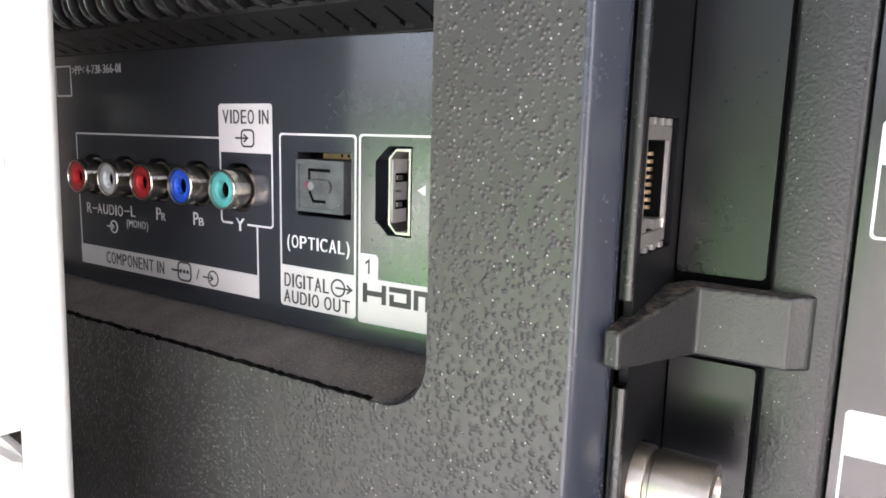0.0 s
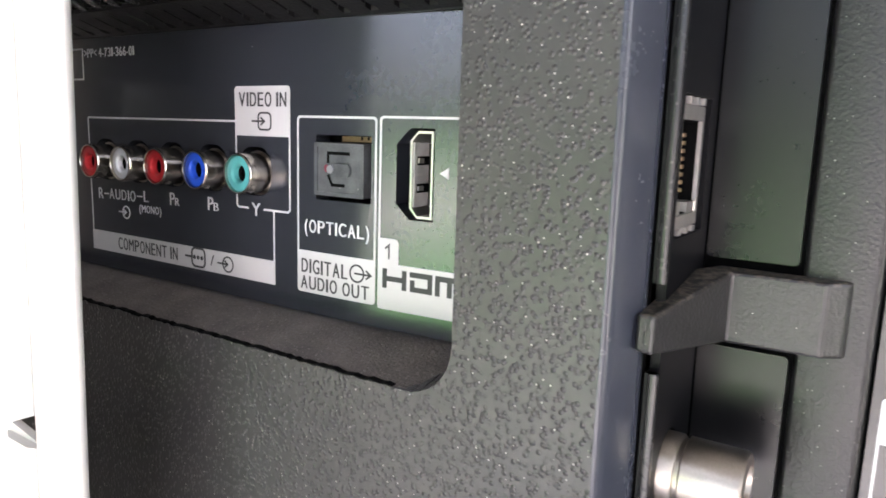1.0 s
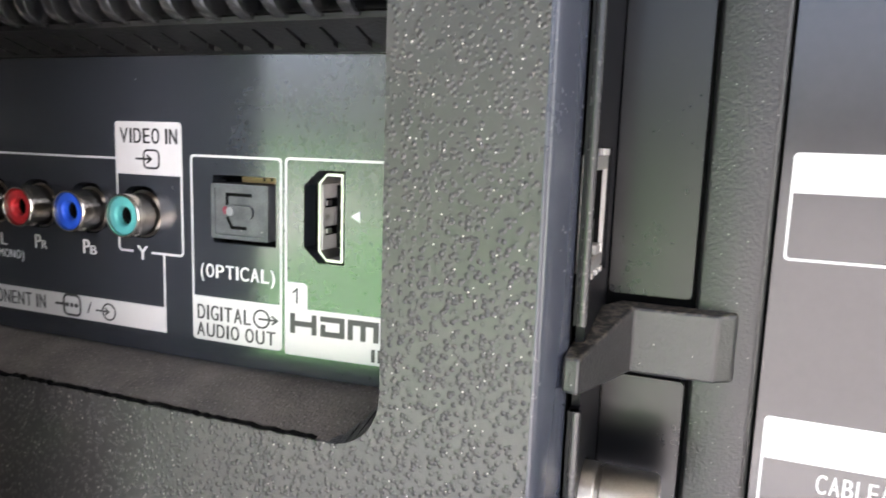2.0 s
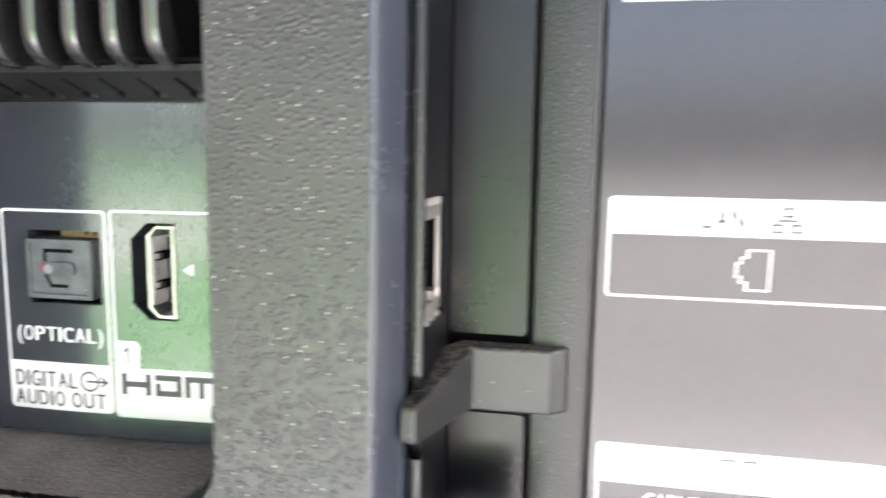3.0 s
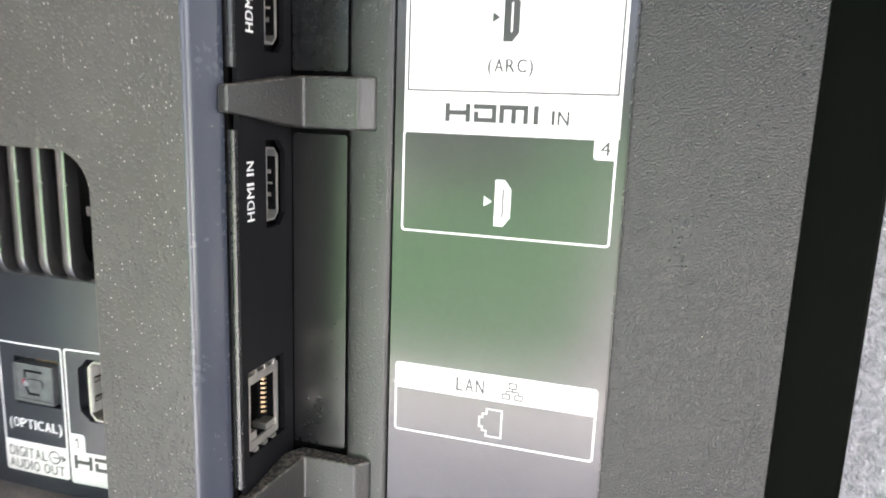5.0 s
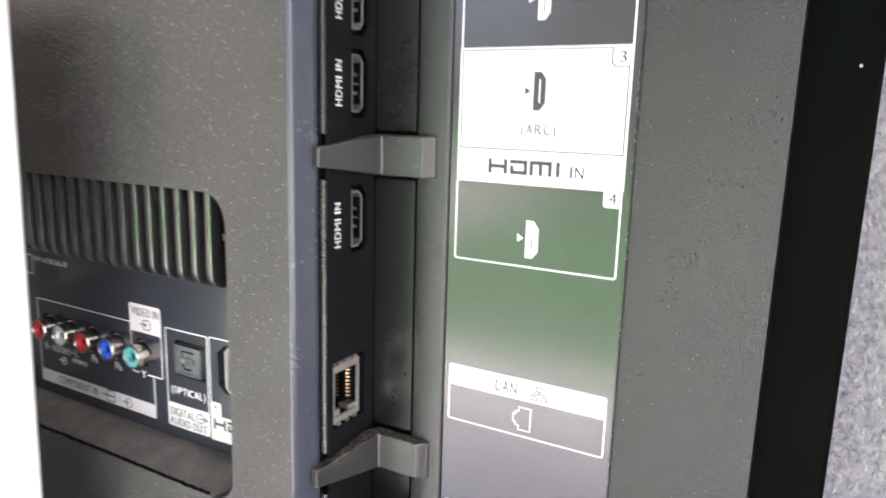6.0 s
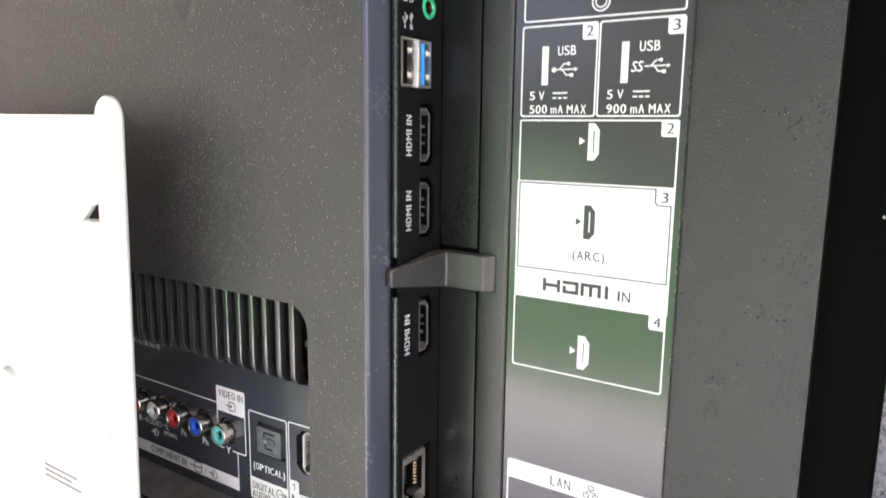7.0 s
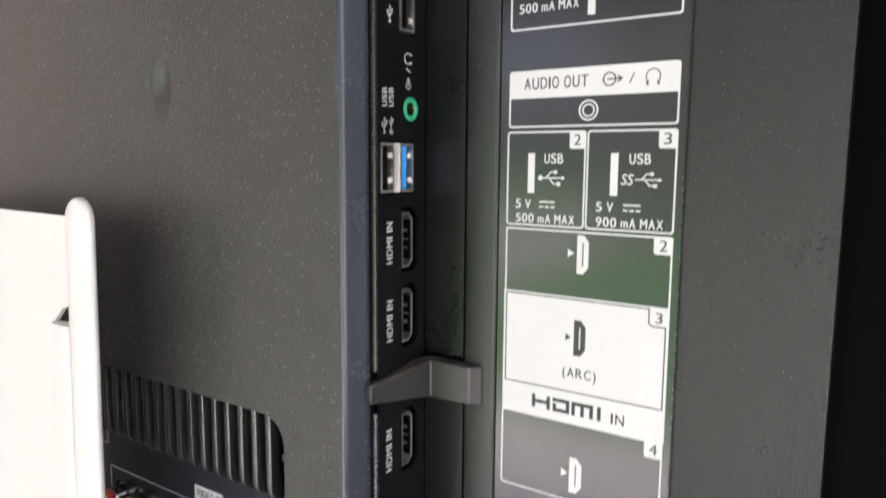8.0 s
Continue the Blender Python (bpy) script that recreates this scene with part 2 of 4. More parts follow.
def slab(at, poly, w0, w1, bm=None):
    bm = bm or bmesh.new()
    low = [bm.verts.new(at(u, v, w0)) for u, v in poly]
    top = [bm.verts.new(at(u, v, w1)) for u, v in poly]
    bm.faces.new(top)
    bm.faces.new(low[::-1])
    for k in range(len(poly)):
        j = (k + 1) % len(poly)
        bm.faces.new((low[k], low[j], top[j], top[k]))
    return bm


def ring(at, outer, inner, w0, w1, bm=None):
    """A frame between two loops of as many points."""
    bm = bm or bmesh.new()
    loops = [[bm.verts.new(at(u, v, w)) for u, v in poly] for poly, w in ((outer, w0), (outer, w1), (inner, w1), (inner, w0))]
    for a, b in zip(loops, loops[1:] + loops[:1]):
        for k in range(len(outer)):
            j = (k + 1) % len(outer)
            bm.faces.new((a[k], a[j], b[j], b[k]))
    return bm


def holed(at, outer, holes, depth, bm=None):
    """A plate with openings: front, and the walls of its rim and openings."""
    bm = bm or bmesh.new()
    edges = []
    for poly in (outer, *holes):
        vs = [bm.verts.new(at(u, v, 0)) for u, v in poly]
        edges += [bm.edges.new((vs[k], vs[(k + 1) % len(vs)])) for k in range(len(vs))]
    bmesh.ops.triangle_fill(bm, use_beauty=True, edges=edges)
    for poly in (outer, *holes):
        low = [bm.verts.new(at(u, v, -depth)) for u, v in poly]
        top = [bm.verts.new(at(u, v, 0)) for u, v in poly]
        for k in range(len(poly)):
            j = (k + 1) % len(poly)
            bm.faces.new((low[k], low[j], top[j], top[k]))
    return bm


def stroke(at, points, width, w0, w1, closed=False, bm=None):
    bm = bm or bmesh.new()
    pts = [Vector(p) for p in points]
    n = len(pts)
    sides = []
    for k in range(n):
        a = pts[k - 1] if (k > 0 or closed) else None
        b = pts[(k + 1) % n] if (k < n - 1 or closed) else None
        d1 = (pts[k] - a).normalized() if a is not None else (b - pts[k]).normalized()
        d2 = (b - pts[k]).normalized() if b is not None else d1
        n1, n2 = Vector((-d1.y, d1.x)), Vector((-d2.y, d2.x))
        m = n1 + n2
        m = m.normalized() if m.length > 1e-4 else n1
        m *= width / 2 / max(0.35, m.dot(n1))
        sides.append((pts[k] + m, pts[k] - m))
    vs = [[bm.verts.new(at(*q, w)) for q in pair for w in (w0, w1)] for pair in sides]
    for k in range(n if closed else n - 1):
        a, b = vs[k], vs[(k + 1) % n]
        for i, j in ((1, 3), (3, 2), (2, 0), (0, 1)):
            bm.faces.new((a[i], a[j], b[j], b[i]))
    if not closed:
        for a in (vs[0], vs[-1]):
            bm.faces.new((a[0], a[1], a[3], a[2]))
    return bm


def arc(u, v, r, a0, a1, n=14):
    return [(u + r * math.cos(radians(a0 + (a1 - a0) * k / n)), v + r * math.sin(radians(a0 + (a1 - a0) * k / n))) for k in range(n + 1)]


def lathe(profile, centre, axis, n=32):
    """profile: (radius, distance along the axis); axis: '-y' or '+x'."""
    bm = bmesh.new()
    rows = []
    for r, h in profile:
        row = []
        for k in range(n):
            c, s = r * math.cos(2 * math.pi * k / n), r * math.sin(2 * math.pi * k / n)
            row.append(bm.verts.new((centre[0] + c, centre[1] - h, centre[2] + s) if axis == "-y" else (centre[0] + h, centre[1] + c, centre[2] + s)))
        rows.append(row)
    for a, b in zip(rows, rows[1:]):
        for k in range(n):
            j = (k + 1) % n
            bm.faces.new((a[k], a[j], b[j], b[k]))
    return bm


GLYPHS = {}
NARROW = {"I": 0.24, "1": 0.5, "M": 1.12, "V": 1.05, "Y": 1.0, "m": 1.15, "(": 0.42, ")": 0.42, "/": 0.6, "-": 0.5, "L": 0.85, "E": 0.88, "<": 0.9, ">": 0.9}


def letter(c):
    """Outline of one letter of the built-in font: vertices and faces."""
    if c not in GLYPHS:
        cu = bpy.data.curves.new("lettering", "FONT")
        cu.body = c
        tmp = new("lettering_source", cu)
        me = bpy.data.meshes.new_from_object(tmp.evaluated_get(bpy.context.evaluated_depsgraph_get()))
        bpy.data.objects.remove(tmp)
        bpy.data.curves.remove(cu)
        GLYPHS[c] = [tuple(v.co.xy) for v in me.vertices], [tuple(p.vertices) for p in me.polygons]
        bpy.data.meshes.remove(me)
    return GLYPHS[c]


def text(at, words, u0, v0, u1, v1, mat, parent, w=0.10, turned=False, bold=None, label=""):
    """Flat condensed lettering that fills the box; turned: it reads upwards."""
    bold = (0.085 if at is on_plate else 0.052) if bold is None else bold
    pen, placed = 0.0, []
    for c in words:
        if c == " ":
            pen += 0.55
            continue
        vs, fs = letter(c)
        x0, x1 = min(q[0] for q in vs), max(q[0] for q in vs)
        wide = NARROW.get(c, 1.0)
        placed.append(([(pen + (q[0] - x0) / (x1 - x0) * wide, q[1]) for q in vs], fs))
        pen += wide + 0.30
    pen -= 0.30
    ys = [q[1] for vs, _ in placed for q in vs]
    y0, y1 = min(ys), max(ys)
    bm = bmesh.new()
    for vs, fs in placed:
        for shift, lift in ((0.0, 0.0), (-bold, 0.004), (bold, 0.008)) if bold else ((0.0, 0.0),):
            row = []
            for x, y in vs:
                a, b = x / pen, (y - y0) / (y1 - y0)
                uv = (u1 + (u0 - u1) * b, v0 + (v1 - v0) * a + shift) if turned else (u0 + (u1 - u0) * a + shift, v0 + (v1 - v0) * b)
                row.append(bm.verts.new([q * MM for q in at(*uv, w - lift)]))
            for f in fs:
                bm.faces.new([row[k] for k in f])
    out = Vector(at(0, 0, 1)) - Vector(at(0, 0, 0))
    for f in bm.faces:
        f.normal_update()
        if f.normal.dot(out) < 0:
            f.normal_flip()
    me = bpy.data.meshes.new("lettering")
    bm.to_mesh(me)
    bm.free()
    me.materials.append(mat)
    ob = new("lettering", me)
    ob.parent = parent
    return tagged(ob, label or f'printed words "{words}"')


def frame_print(at, u0, v0, u1, v1, parent, mat=None, r=0.8, width=0.42, w=0.05):
    inner = rrect(u0 + width, v0 + width, u1 - width, v1 - width, max(0.1, r - width / 2))
    return part("printed_frame", ring(at, rrect(u0, v0, u1, v1, r), inner, 0, w), mat or WHITE, parent)


def block(at, u0, v0, u1, v1, parent, mat=None, r=0.0, corners="abcd", w=0.06, name="printed_block"):
    return part(name, slab(at, rrect(u0, v0, u1, v1, r, corners), 0, w), mat or WHITE, parent)


def glyph(at, strokes, parent, mat, w=0.10, base=0.0, name="printed_symbol"):
    """strokes: (points, width, closed) lines or ('fill', points)."""
    bm = bmesh.new()
    for s in strokes:
        if s[0] == "fill":
            slab(at, s[1], base, w, bm)
        else:
            stroke(at, s[0], s[1], base, w, s[2], bm)
    return part(name, bm, mat, parent)


def turn(points, u, v, size, turned):
    """Local symbol coordinates to the surface; turned: it reads upwards."""
    return [(u - size * b, v + size * a) if turned else (u + size * a, v + size * b) for a, b in points]


def trident(at, u, v, length, parent, mat, turned=False, double=False):
    k = lambda pts: turn(pts, u, v, length, turned)
    s = [(k([(0.05, 0), (0.9, 0)]), length * 0.045, False), ("fill", k([(0.88, -0.07), (1.0, 0), (0.88, 0.07)])),
         (k([(0.28, 0), (0.46, 0.2), (0.62, 0.2)]), length * 0.045, False), (k([(0.40, 0), (0.56, -0.2), (0.74, -0.2)]), length * 0.045, False),
         ("fill", k(disc(0.64, 0.2, 0.065, 12))), ("fill", k(rrect(0.70, -0.27, 0.83, -0.14)))]
    if not double:
        s.append(("fill", k(disc(0.07, 0, 0.09, 14))))
    glyph(at, s, parent, mat)
    if double:
        for off in (-0.42, -0.2):
            glyph(at, [(k([(off + 0.2, 0.14), (off + 0.1, 0.17), (off + 0.04, 0.11), (off + 0.07, 0.03), (off + 0.14, -0.03), (off + 0.15, -0.11), (off + 0.07, -0.17), (off - 0.03, -0.13)]), length * 0.05, False)], parent, mat)


def out_symbol(at, u, v, size, parent, mat, turned=False):
    """A ring with an arrow that leaves it."""
    k = lambda pts: turn(pts, u, v, size, turned)
    glyph(at, [(k(disc(0.32, 0, 0.32, 24)), size * 0.075, True), (k([(0.2, 0), (0.9, 0)]), size * 0.075, False), (k([(0.74, 0.16), (0.97, 0), (0.74, -0.16)]), size * 0.075, False)], parent, mat)


def in_symbol(at, u, v, size, parent, mat, square=False, dots=False):
    k = lambda pts: turn(pts, u, v, size, False)
    body = k(rrect(0.35, -0.3, 1.0, 0.3, 0.16)) if square else k(disc(0.68, 0, 0.32, 24))
    s = [(body, size * 0.07, True), (k([(0, 0), (0.62, 0)]), size * 0.07, False), (k([(0.47, 0.14), (0.67, 0), (0.47, -0.14)]), size * 0.07, False)]
    if dots:
        s = [(body, size * 0.07, True), (k([(0, 0), (0.4, 0)]), size * 0.07, False)] + [("fill", k(disc(q, 0, 0.07, 10))) for q in (0.48, 0.66, 0.84)]
    glyph(at, s, parent, mat)


def headphones(at, u, v, size, parent, mat, turned=False):
    k = lambda pts: turn(pts, u, v, size, turned)
    glyph(at, [(k([(-0.42, -0.2)] + arc(0, 0.08, 0.45, 190, -10)[::1] + [(0.42, -0.2)]), size * 0.08, False),
               ("fill", k([(-0.42, -0.5), (-0.27, -0.45), (-0.27, -0.15), (-0.42, -0.2)])), ("fill", k([(0.42, -0.5), (0.27, -0.45), (0.27, -0.15), (0.42, -0.2)]))], parent, mat)


def logo(at, u0, v0, u1, v1, parent, mat):
    """Blocky word mark as plain bars."""
    W, H, s = u1 - u0, v1 - v0, (v1 - v0) * 0.27
    c = lambda a, b: (u0 + a * W, v0 + b * H)
    lo, hi, mid = 0.135, 0.865, 0.5
    glyph(at, [([c(0.03, 0), c(0.03, 1)], s, False), ([c(0.25, 0), c(0.25, 1)], s, False), ([c(0.055, mid), c(0.225, mid)], s, False),
               ([c(0.31, hi), c(0.53, hi), c(0.53, lo), c(0.34, lo), c(0.34, 0.6)], s, False),
               ([c(0.61, 0), c(0.61, hi), c(0.86, hi), c(0.86, 0)], s, False), ([c(0.735, 0), c(0.735, 0.75)], s, False), ([c(0.965, 0), c(0.965, 1)], s, False)], parent, mat, name="word_mark")


def port_symbol(at, u0, v0, u1, v1, parent, mat, ink):
    """Upright plug outline with chamfered far corners and a slot."""
    c = (u1 - u0) * 0.42
    glyph(at, [("fill", [(u0, v0), (u1 - c, v0), (u1, v0 + c * 1.3), (u1, v1 - c * 1.3), (u1 - c, v1), (u0, v1)])], parent, mat, w=0.10)
    m = (u0 + u1) / 2
    glyph(at, [("fill", rrect(m - 0.12, v0 + 1.9, m + 0.22, v1 - 1.9))], parent, ink, w=0.13)


def triangle(at, u0, v0, u1, v1, parent, mat, w=0.10):
    glyph(at, [("fill", [(u0, v0), (u1, (v0 + v1) / 2), (u0, v1)])], parent, mat, w)

# ---------------------------------------------------------------- the room around

def wall(name, x0, x1, y0, y1, z0, z1, mat, label):
    return tagged(finish(name, box(x0, x1, y0, y1, z0, z1), mat), label, "wall", kind="structure")


FLOOR_Z = -1050
wall("wall_north", -1800, 1600, 165, 300, FLOOR_Z, 1900, PLASTER, "rough grey plaster wall close behind the television")
EX = 1500
wall("wall_east", EX, EX + 100, -1250, -1050, FLOOR_Z, 1900, PAINT, "plain grey-beige painted wall")
wall("wall_east", EX, EX + 100, -100, 165, FLOOR_Z, 1900, PAINT, "plain grey-beige painted wall")
wall("wall_east", EX, EX + 100, -1050, -100, FLOOR_Z, -300, PAINT, "grey-beige wall under the side window")
wall("wall_east", EX, EX + 100, -1050, -100, 1500, 1900, PAINT, "grey-beige wall over the side window")
wall("wall_west", -1270, -1170, -1250, 165, FLOOR_Z, 1900, WARM, "plain warm-toned painted wall")
# south wall with one wide opening to the garden and an added, unseen upper window
SY, OP_X0, OP_X1, OP_Z1 = -1250, -1000, 950, 760
wall("wall_south", -1800, OP_X0, SY - 100, SY, FLOOR_Z, 1900, PAINT, "grey-beige wall beside the garden opening")
wall("wall_south", OP_X1, 1600, SY - 100, SY, FLOOR_Z, 1900, PAINT, "grey-beige wall beside the garden opening")
wall("wall_south", OP_X0, OP_X1, SY - 100, SY, OP_Z1, 1190, PAINT, "grey-beige wall between the garden opening and the added upper window")
wall("wall_south", OP_X0, OP_X1, SY - 100, SY, 1500, 1900, PAINT, "grey-beige wall over the added upper window")
tagged(finish("floor", box(-1800, 1600, SY - 100, 300, FLOOR_Z - 60, FLOOR_Z), BOARDS), "pale tiled floor", "floor", kind="structure")
tagged(finish("ceiling", box(-1800, 1600, SY - 100, 300, 1900, 1960), PAINT), "grey-beige painted ceiling", "ceiling", kind="structure")
tagged(finish("wall_ledge", box(-1100, 250, 60, 165, FLOOR_Z, 60, bevel=4), PAINT), "grey-beige plastered ledge under the television", "wall", kind="structure")
tagged(finish("ground", box(-90000, 90000, -90000, SY - 100, FLOOR_Z - 80, FLOOR_Z - 30), GRASS), "green garden lawn", "lawn", kind="structure")
tagged(finish("pavement", box(-300, 40000, -85000, -3300, FLOOR_Z - 60, FLOOR_Z - 10), CONCRETE), "pale concrete drive outside", "drive", kind="structure")
tagged(finish("pavement", box(-300, 6000, -3300, SY - 100, FLOOR_Z - 60, FLOOR_Z - 5), PAVING), "white paved terrace outside", "terrace", kind="structure")
tagged(finish("pavement", box(-6000, -300, -3300, SY - 100, FLOOR_Z - 60, FLOOR_Z - 10), PAVING), "pale paved path outside", "path", kind="structure")
tagged(finish("pavement", box(-9500, -4300, -17000, -6500, FLOOR_Z - 60, FLOOR_Z - 12), CONCRETE), "pale concrete yard outside", "yard", kind="structure")
# Unseen hedge added to darken what the gloss reflects above the lawn.
tagged(finish("backdrop", box(-5500, -2300, -14200, -14000, FLOOR_Z - 20, 5200), HEDGE), "dark green garden hedge far outside, unseen, added for the reflections", "hedge", kind="structure")

# ---------------------------------------------------------------- the television
tv = thing("television", "black television seen from behind with grained plastic covers and connector panels", "television")

# thin glossy panel and the outer grained cover
part("screen_panel", box(-960, 94.3, 117, 127, 60, 720, bevel=1.0), GLOSS, tv, "thin glossy black panel edge with dust")
part("outer_cover", holed(lambda u, v, w: (u, 110.6 - w, v), [(46.9, 70), (79.0, 70), (79.0, 710), (46.9, 710)], [], 6.2), COVER_FINE, tv, "finely grained black plastic")
part("cover_body", box(-940, 77.5, 111.6, 116.9, 75, 700), BLACK_SHADE, tv)

# raised back cover with the connector recess
HX0, HX1, HZ0, HZ1 = -300.0, -53.7, 254.3, 346.0
recess = rrect(HX0, HZ0, HX1, HZ1, 8.5, n=8)
dish = [(-104.5 + 6.0 * math.cos(2 * math.pi * k / 32), 443.0 + 11.5 * math.sin(2 * math.pi * k / 32)) for k in range(32)]
bm = bmesh.new()
rings = []
for s in (1.0, 0.9, 0.78, 0.64, 0.48, 0.3, 0.12):
    rings.append([bm.verts.new(on_cover(-104.5 + (u + 104.5) * s, 443.0 + (v - 443.0) * s, -2.2 * (0.5 + 0.5 * math.cos(math.pi * s)))) for u, v in dish])
for a, c in zip(rings, rings[1:]):
    for k in range(32):
        bm.faces.new((a[k], a[(k + 1) % 32], c[(k + 1) % 32], c[k]))
bm.faces.new(rings[-1])
part("cover_dimple", bm, COVER, tv, "shallow oval dimple in the back cover", smooth=True)
part("back_cover", holed(on_cover, [(-900, 80), (-31.4, 80), (-31.4, 690), (-900, 690)], [recess, dish], 2.2), COVER, tv, "coarsely grained black plastic back cover")
bm = bmesh.new()
prof = [(-31.4, 79.0), (-30.85, 79.15), (-30.4, 79.6), (-30.0, 80.4), (-29.5, 81.8), (-28.95, 83.6), (-28.45, 85.4), (-28.15, 86.7), (-28.3, 87.4), (-28.9, 87.8), (-33.0, 87.8), (-33.0, 79.6)]
slab(lambda u, v, w: (u, v, w), prof, 80, 690, bm)
part("edge_trim", bm, TRIM, tv, "smooth blue-black rounded edge", smooth=True)
part("side_wall", box(-34, -33.0, 79.6, 111, 80, 690), BLACK_SHADE, tv)

# recess: sloping lower ledge, side wall, inside
bm = bmesh.new()
low = [(79.7, 254.3), (94.0, 256.6), (99.0, 256.9), (99.0, 252.0), (79.7, 252.0)]
slab(lambda u, v, w: (w, u, v), low, HX0 - 4, HX1 - 4, bm)
part("recess_ledge", bm, LEDGE, tv, "dusty sloping ledge of the connector recess")
# Black jagged stroke: shade under the rounded, dusty lip put into colour.
random.seed(11)
edge_pts = [(HX0 + 1.1 * k, HZ0 + 0.15 + random.uniform(-0.22, 0.22)) for k in range(int((HX1 - 9 - HX0) / 1.1))]
part("worn_lip", stroke(lambda u, v, w: (u, 79.0 - w, v), edge_pts, 0.24, -1.2, 0.05), BLACK_SHADE, tv, "painted dark shade along the uneven lip of the connector recess")
bm = bmesh.new()
cr = 8.5
pts = [(HX1 + 0.1, HZ1 - 4)] + [(HX1 - cr + cr * math.cos(radians(-a)), HZ0 + cr + cr * math.sin(radians(-a))) for a in range(0, 91, 10)]
for (a, b), (c, d) in zip(pts, pts[1:]):
    bm.faces.new([bm.verts.new(q) for q in ((a, 79.2, b), (c, 79.2, d), (c - 1.5, 99, d + 2.0), (a - 1.5, 99, b))])
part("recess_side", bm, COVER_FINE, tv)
# Black sheets put the shade of the unmodelled inside behind the bars.
part("recess_back", box(HX0 - 4, -45, 108, 109, 250, 350), BLACK_SHADE, tv)
part("recess_top", box(HX0 - 4, -50, 81, 109, 346.2, 348), BLACK_SHADE, tv)

# ventilation grille: bars that curve back at their foot
grille = part("vent_grille", box(HX0 - 4, HX1, 95.66, 96.4, 313.85, 317.2), MATTE, tv, "black ventilation grille with curved bars")
barprof = [(80.4, 346.4), (80.4, 322.4), (80.7, 320.8), (81.5, 319.3), (82.9, 318.3), (84.8, 317.7), (88.6, 317.1), (89.4, 317.9), (87.0, 319.6), (85.2, 321.4), (84.3, 323.6), (84.0, 326.0), (84.0, 346.4)]
bm = bmesh.new()
slab(lambda u, v, w: (w, u, v), barprof, -1.15, 1.15, bm)
es = [e for e in bm.edges if abs((e.verts[0].co - e.verts[1].co).x) < 0.01]
bmesh.ops.bevel(bm, geom=es, offset=0.35, segments=2, affect="EDGES", profile=0.5)
bar_src = part("bar", bm, BARS, grille, smooth=True)
bar_src.location.x = -0.0621
for k in range(1, 38):
    b = bar_src.copy()
    scene.collection.objects.link(b)
    b.location.x = -0.0621 - 0.00622 * k
slits = []
for k in range(37):
    x = -62.9 - 6.2 * k
    slits.append([(x - 0.95, 94.6), (x - 1.05, 93.2), (x - 0.4, 92.2), (x - 0.3, 87.6), (x + 0.3, 87.6), (x + 0.4, 92.2), (x + 1.05, 93.2), (x + 0.95, 94.6)])
bm = holed(lambda u, v, w: (u, v, 317.3 - (v - 85.4) * 0.32 - w), [(HX0 - 4, 85.4), (HX1, 85.4), (HX1, 95.6), (HX0 - 4, 95.6)], slits, 0.9)
part("underside", bm, MATTE, grille, "slotted underside of the grille")
# Black sheet over the slits puts shade into their openings.
part("dark_cavity", box(HX0 - 4, HX1, 86.0, 95.5, 318.6, 319.2), BLACK_SHADE, grille)
part("moulding_tab", box(-55.4, -53.9, 79.5, 81.2, 333.0, 335.0, bevel=0.2), EDGE, tv)

# connector plate
RCA = [(-113.6, TEAL), (-127.2, BLUE), (-141.0, RED), (-154.2, PLAINWHITE), (-167.2, RED)]
RZ = 284.3
holes = [rrect(x - 4.7, RZ - 4.7, x + 4.7, RZ + 5.4, 3.6) for x, _ in RCA]
holes.append(rrect(-96.5, 280.2, -83.0, 292.7, 0.3))
holes.append([(-69.6, 278.1), (-69.6, 294.4), (-74.6, 294.4), (-77.5, 291.6), (-77.5, 280.8), (-74.6, 278.1)])
bm = holed(on_plate, [(HX0, 257.1), (-50.0, 257.1), (-50.0, 313.8), (HX0, 313.8)], holes, 4.0)
plate = part("connector_plate", bm, PLATE, tv, "glossy black plate with white printing", smooth=True)


def rca_jack(x, colour, words):
    j = part("phono_jack", lathe([(4.6, -6), (4.6, -0.8), (4.15, -0.8), (4.2, 4.3), (4.1, 4.7), (3.95, 4.85), (3.75, 4.85), (3.65, 4.6), (3.6, 1.5)], (x, 95.7, RZ), "-y"), NICKEL, tv, f"nickel phono jack with {words} insert", smooth=True)
    part("insert", lathe([(3.64, 3.6), (3.55, 4.3), (3.25, 4.5), (2.1, 4.45), (1.8, 4.1), (1.7, -2)], (x, 95.7, RZ), "-y"), colour, j, f"{words} plastic insert", smooth=True)
    # Black plug just behind the rim: the hole's shade put into colour.
    part("centre_hole", lathe([(1.78, 2.9), (1.2, 2.7), (1.1, 1.0), (0.01, 1.0)], (x, 95.7, RZ), "-y", 16), BLACK_SHADE, j)


for (x, c), words in zip(RCA, ("teal", "blue", "red", "white", "red")):
    rca_jack(x, c, words)


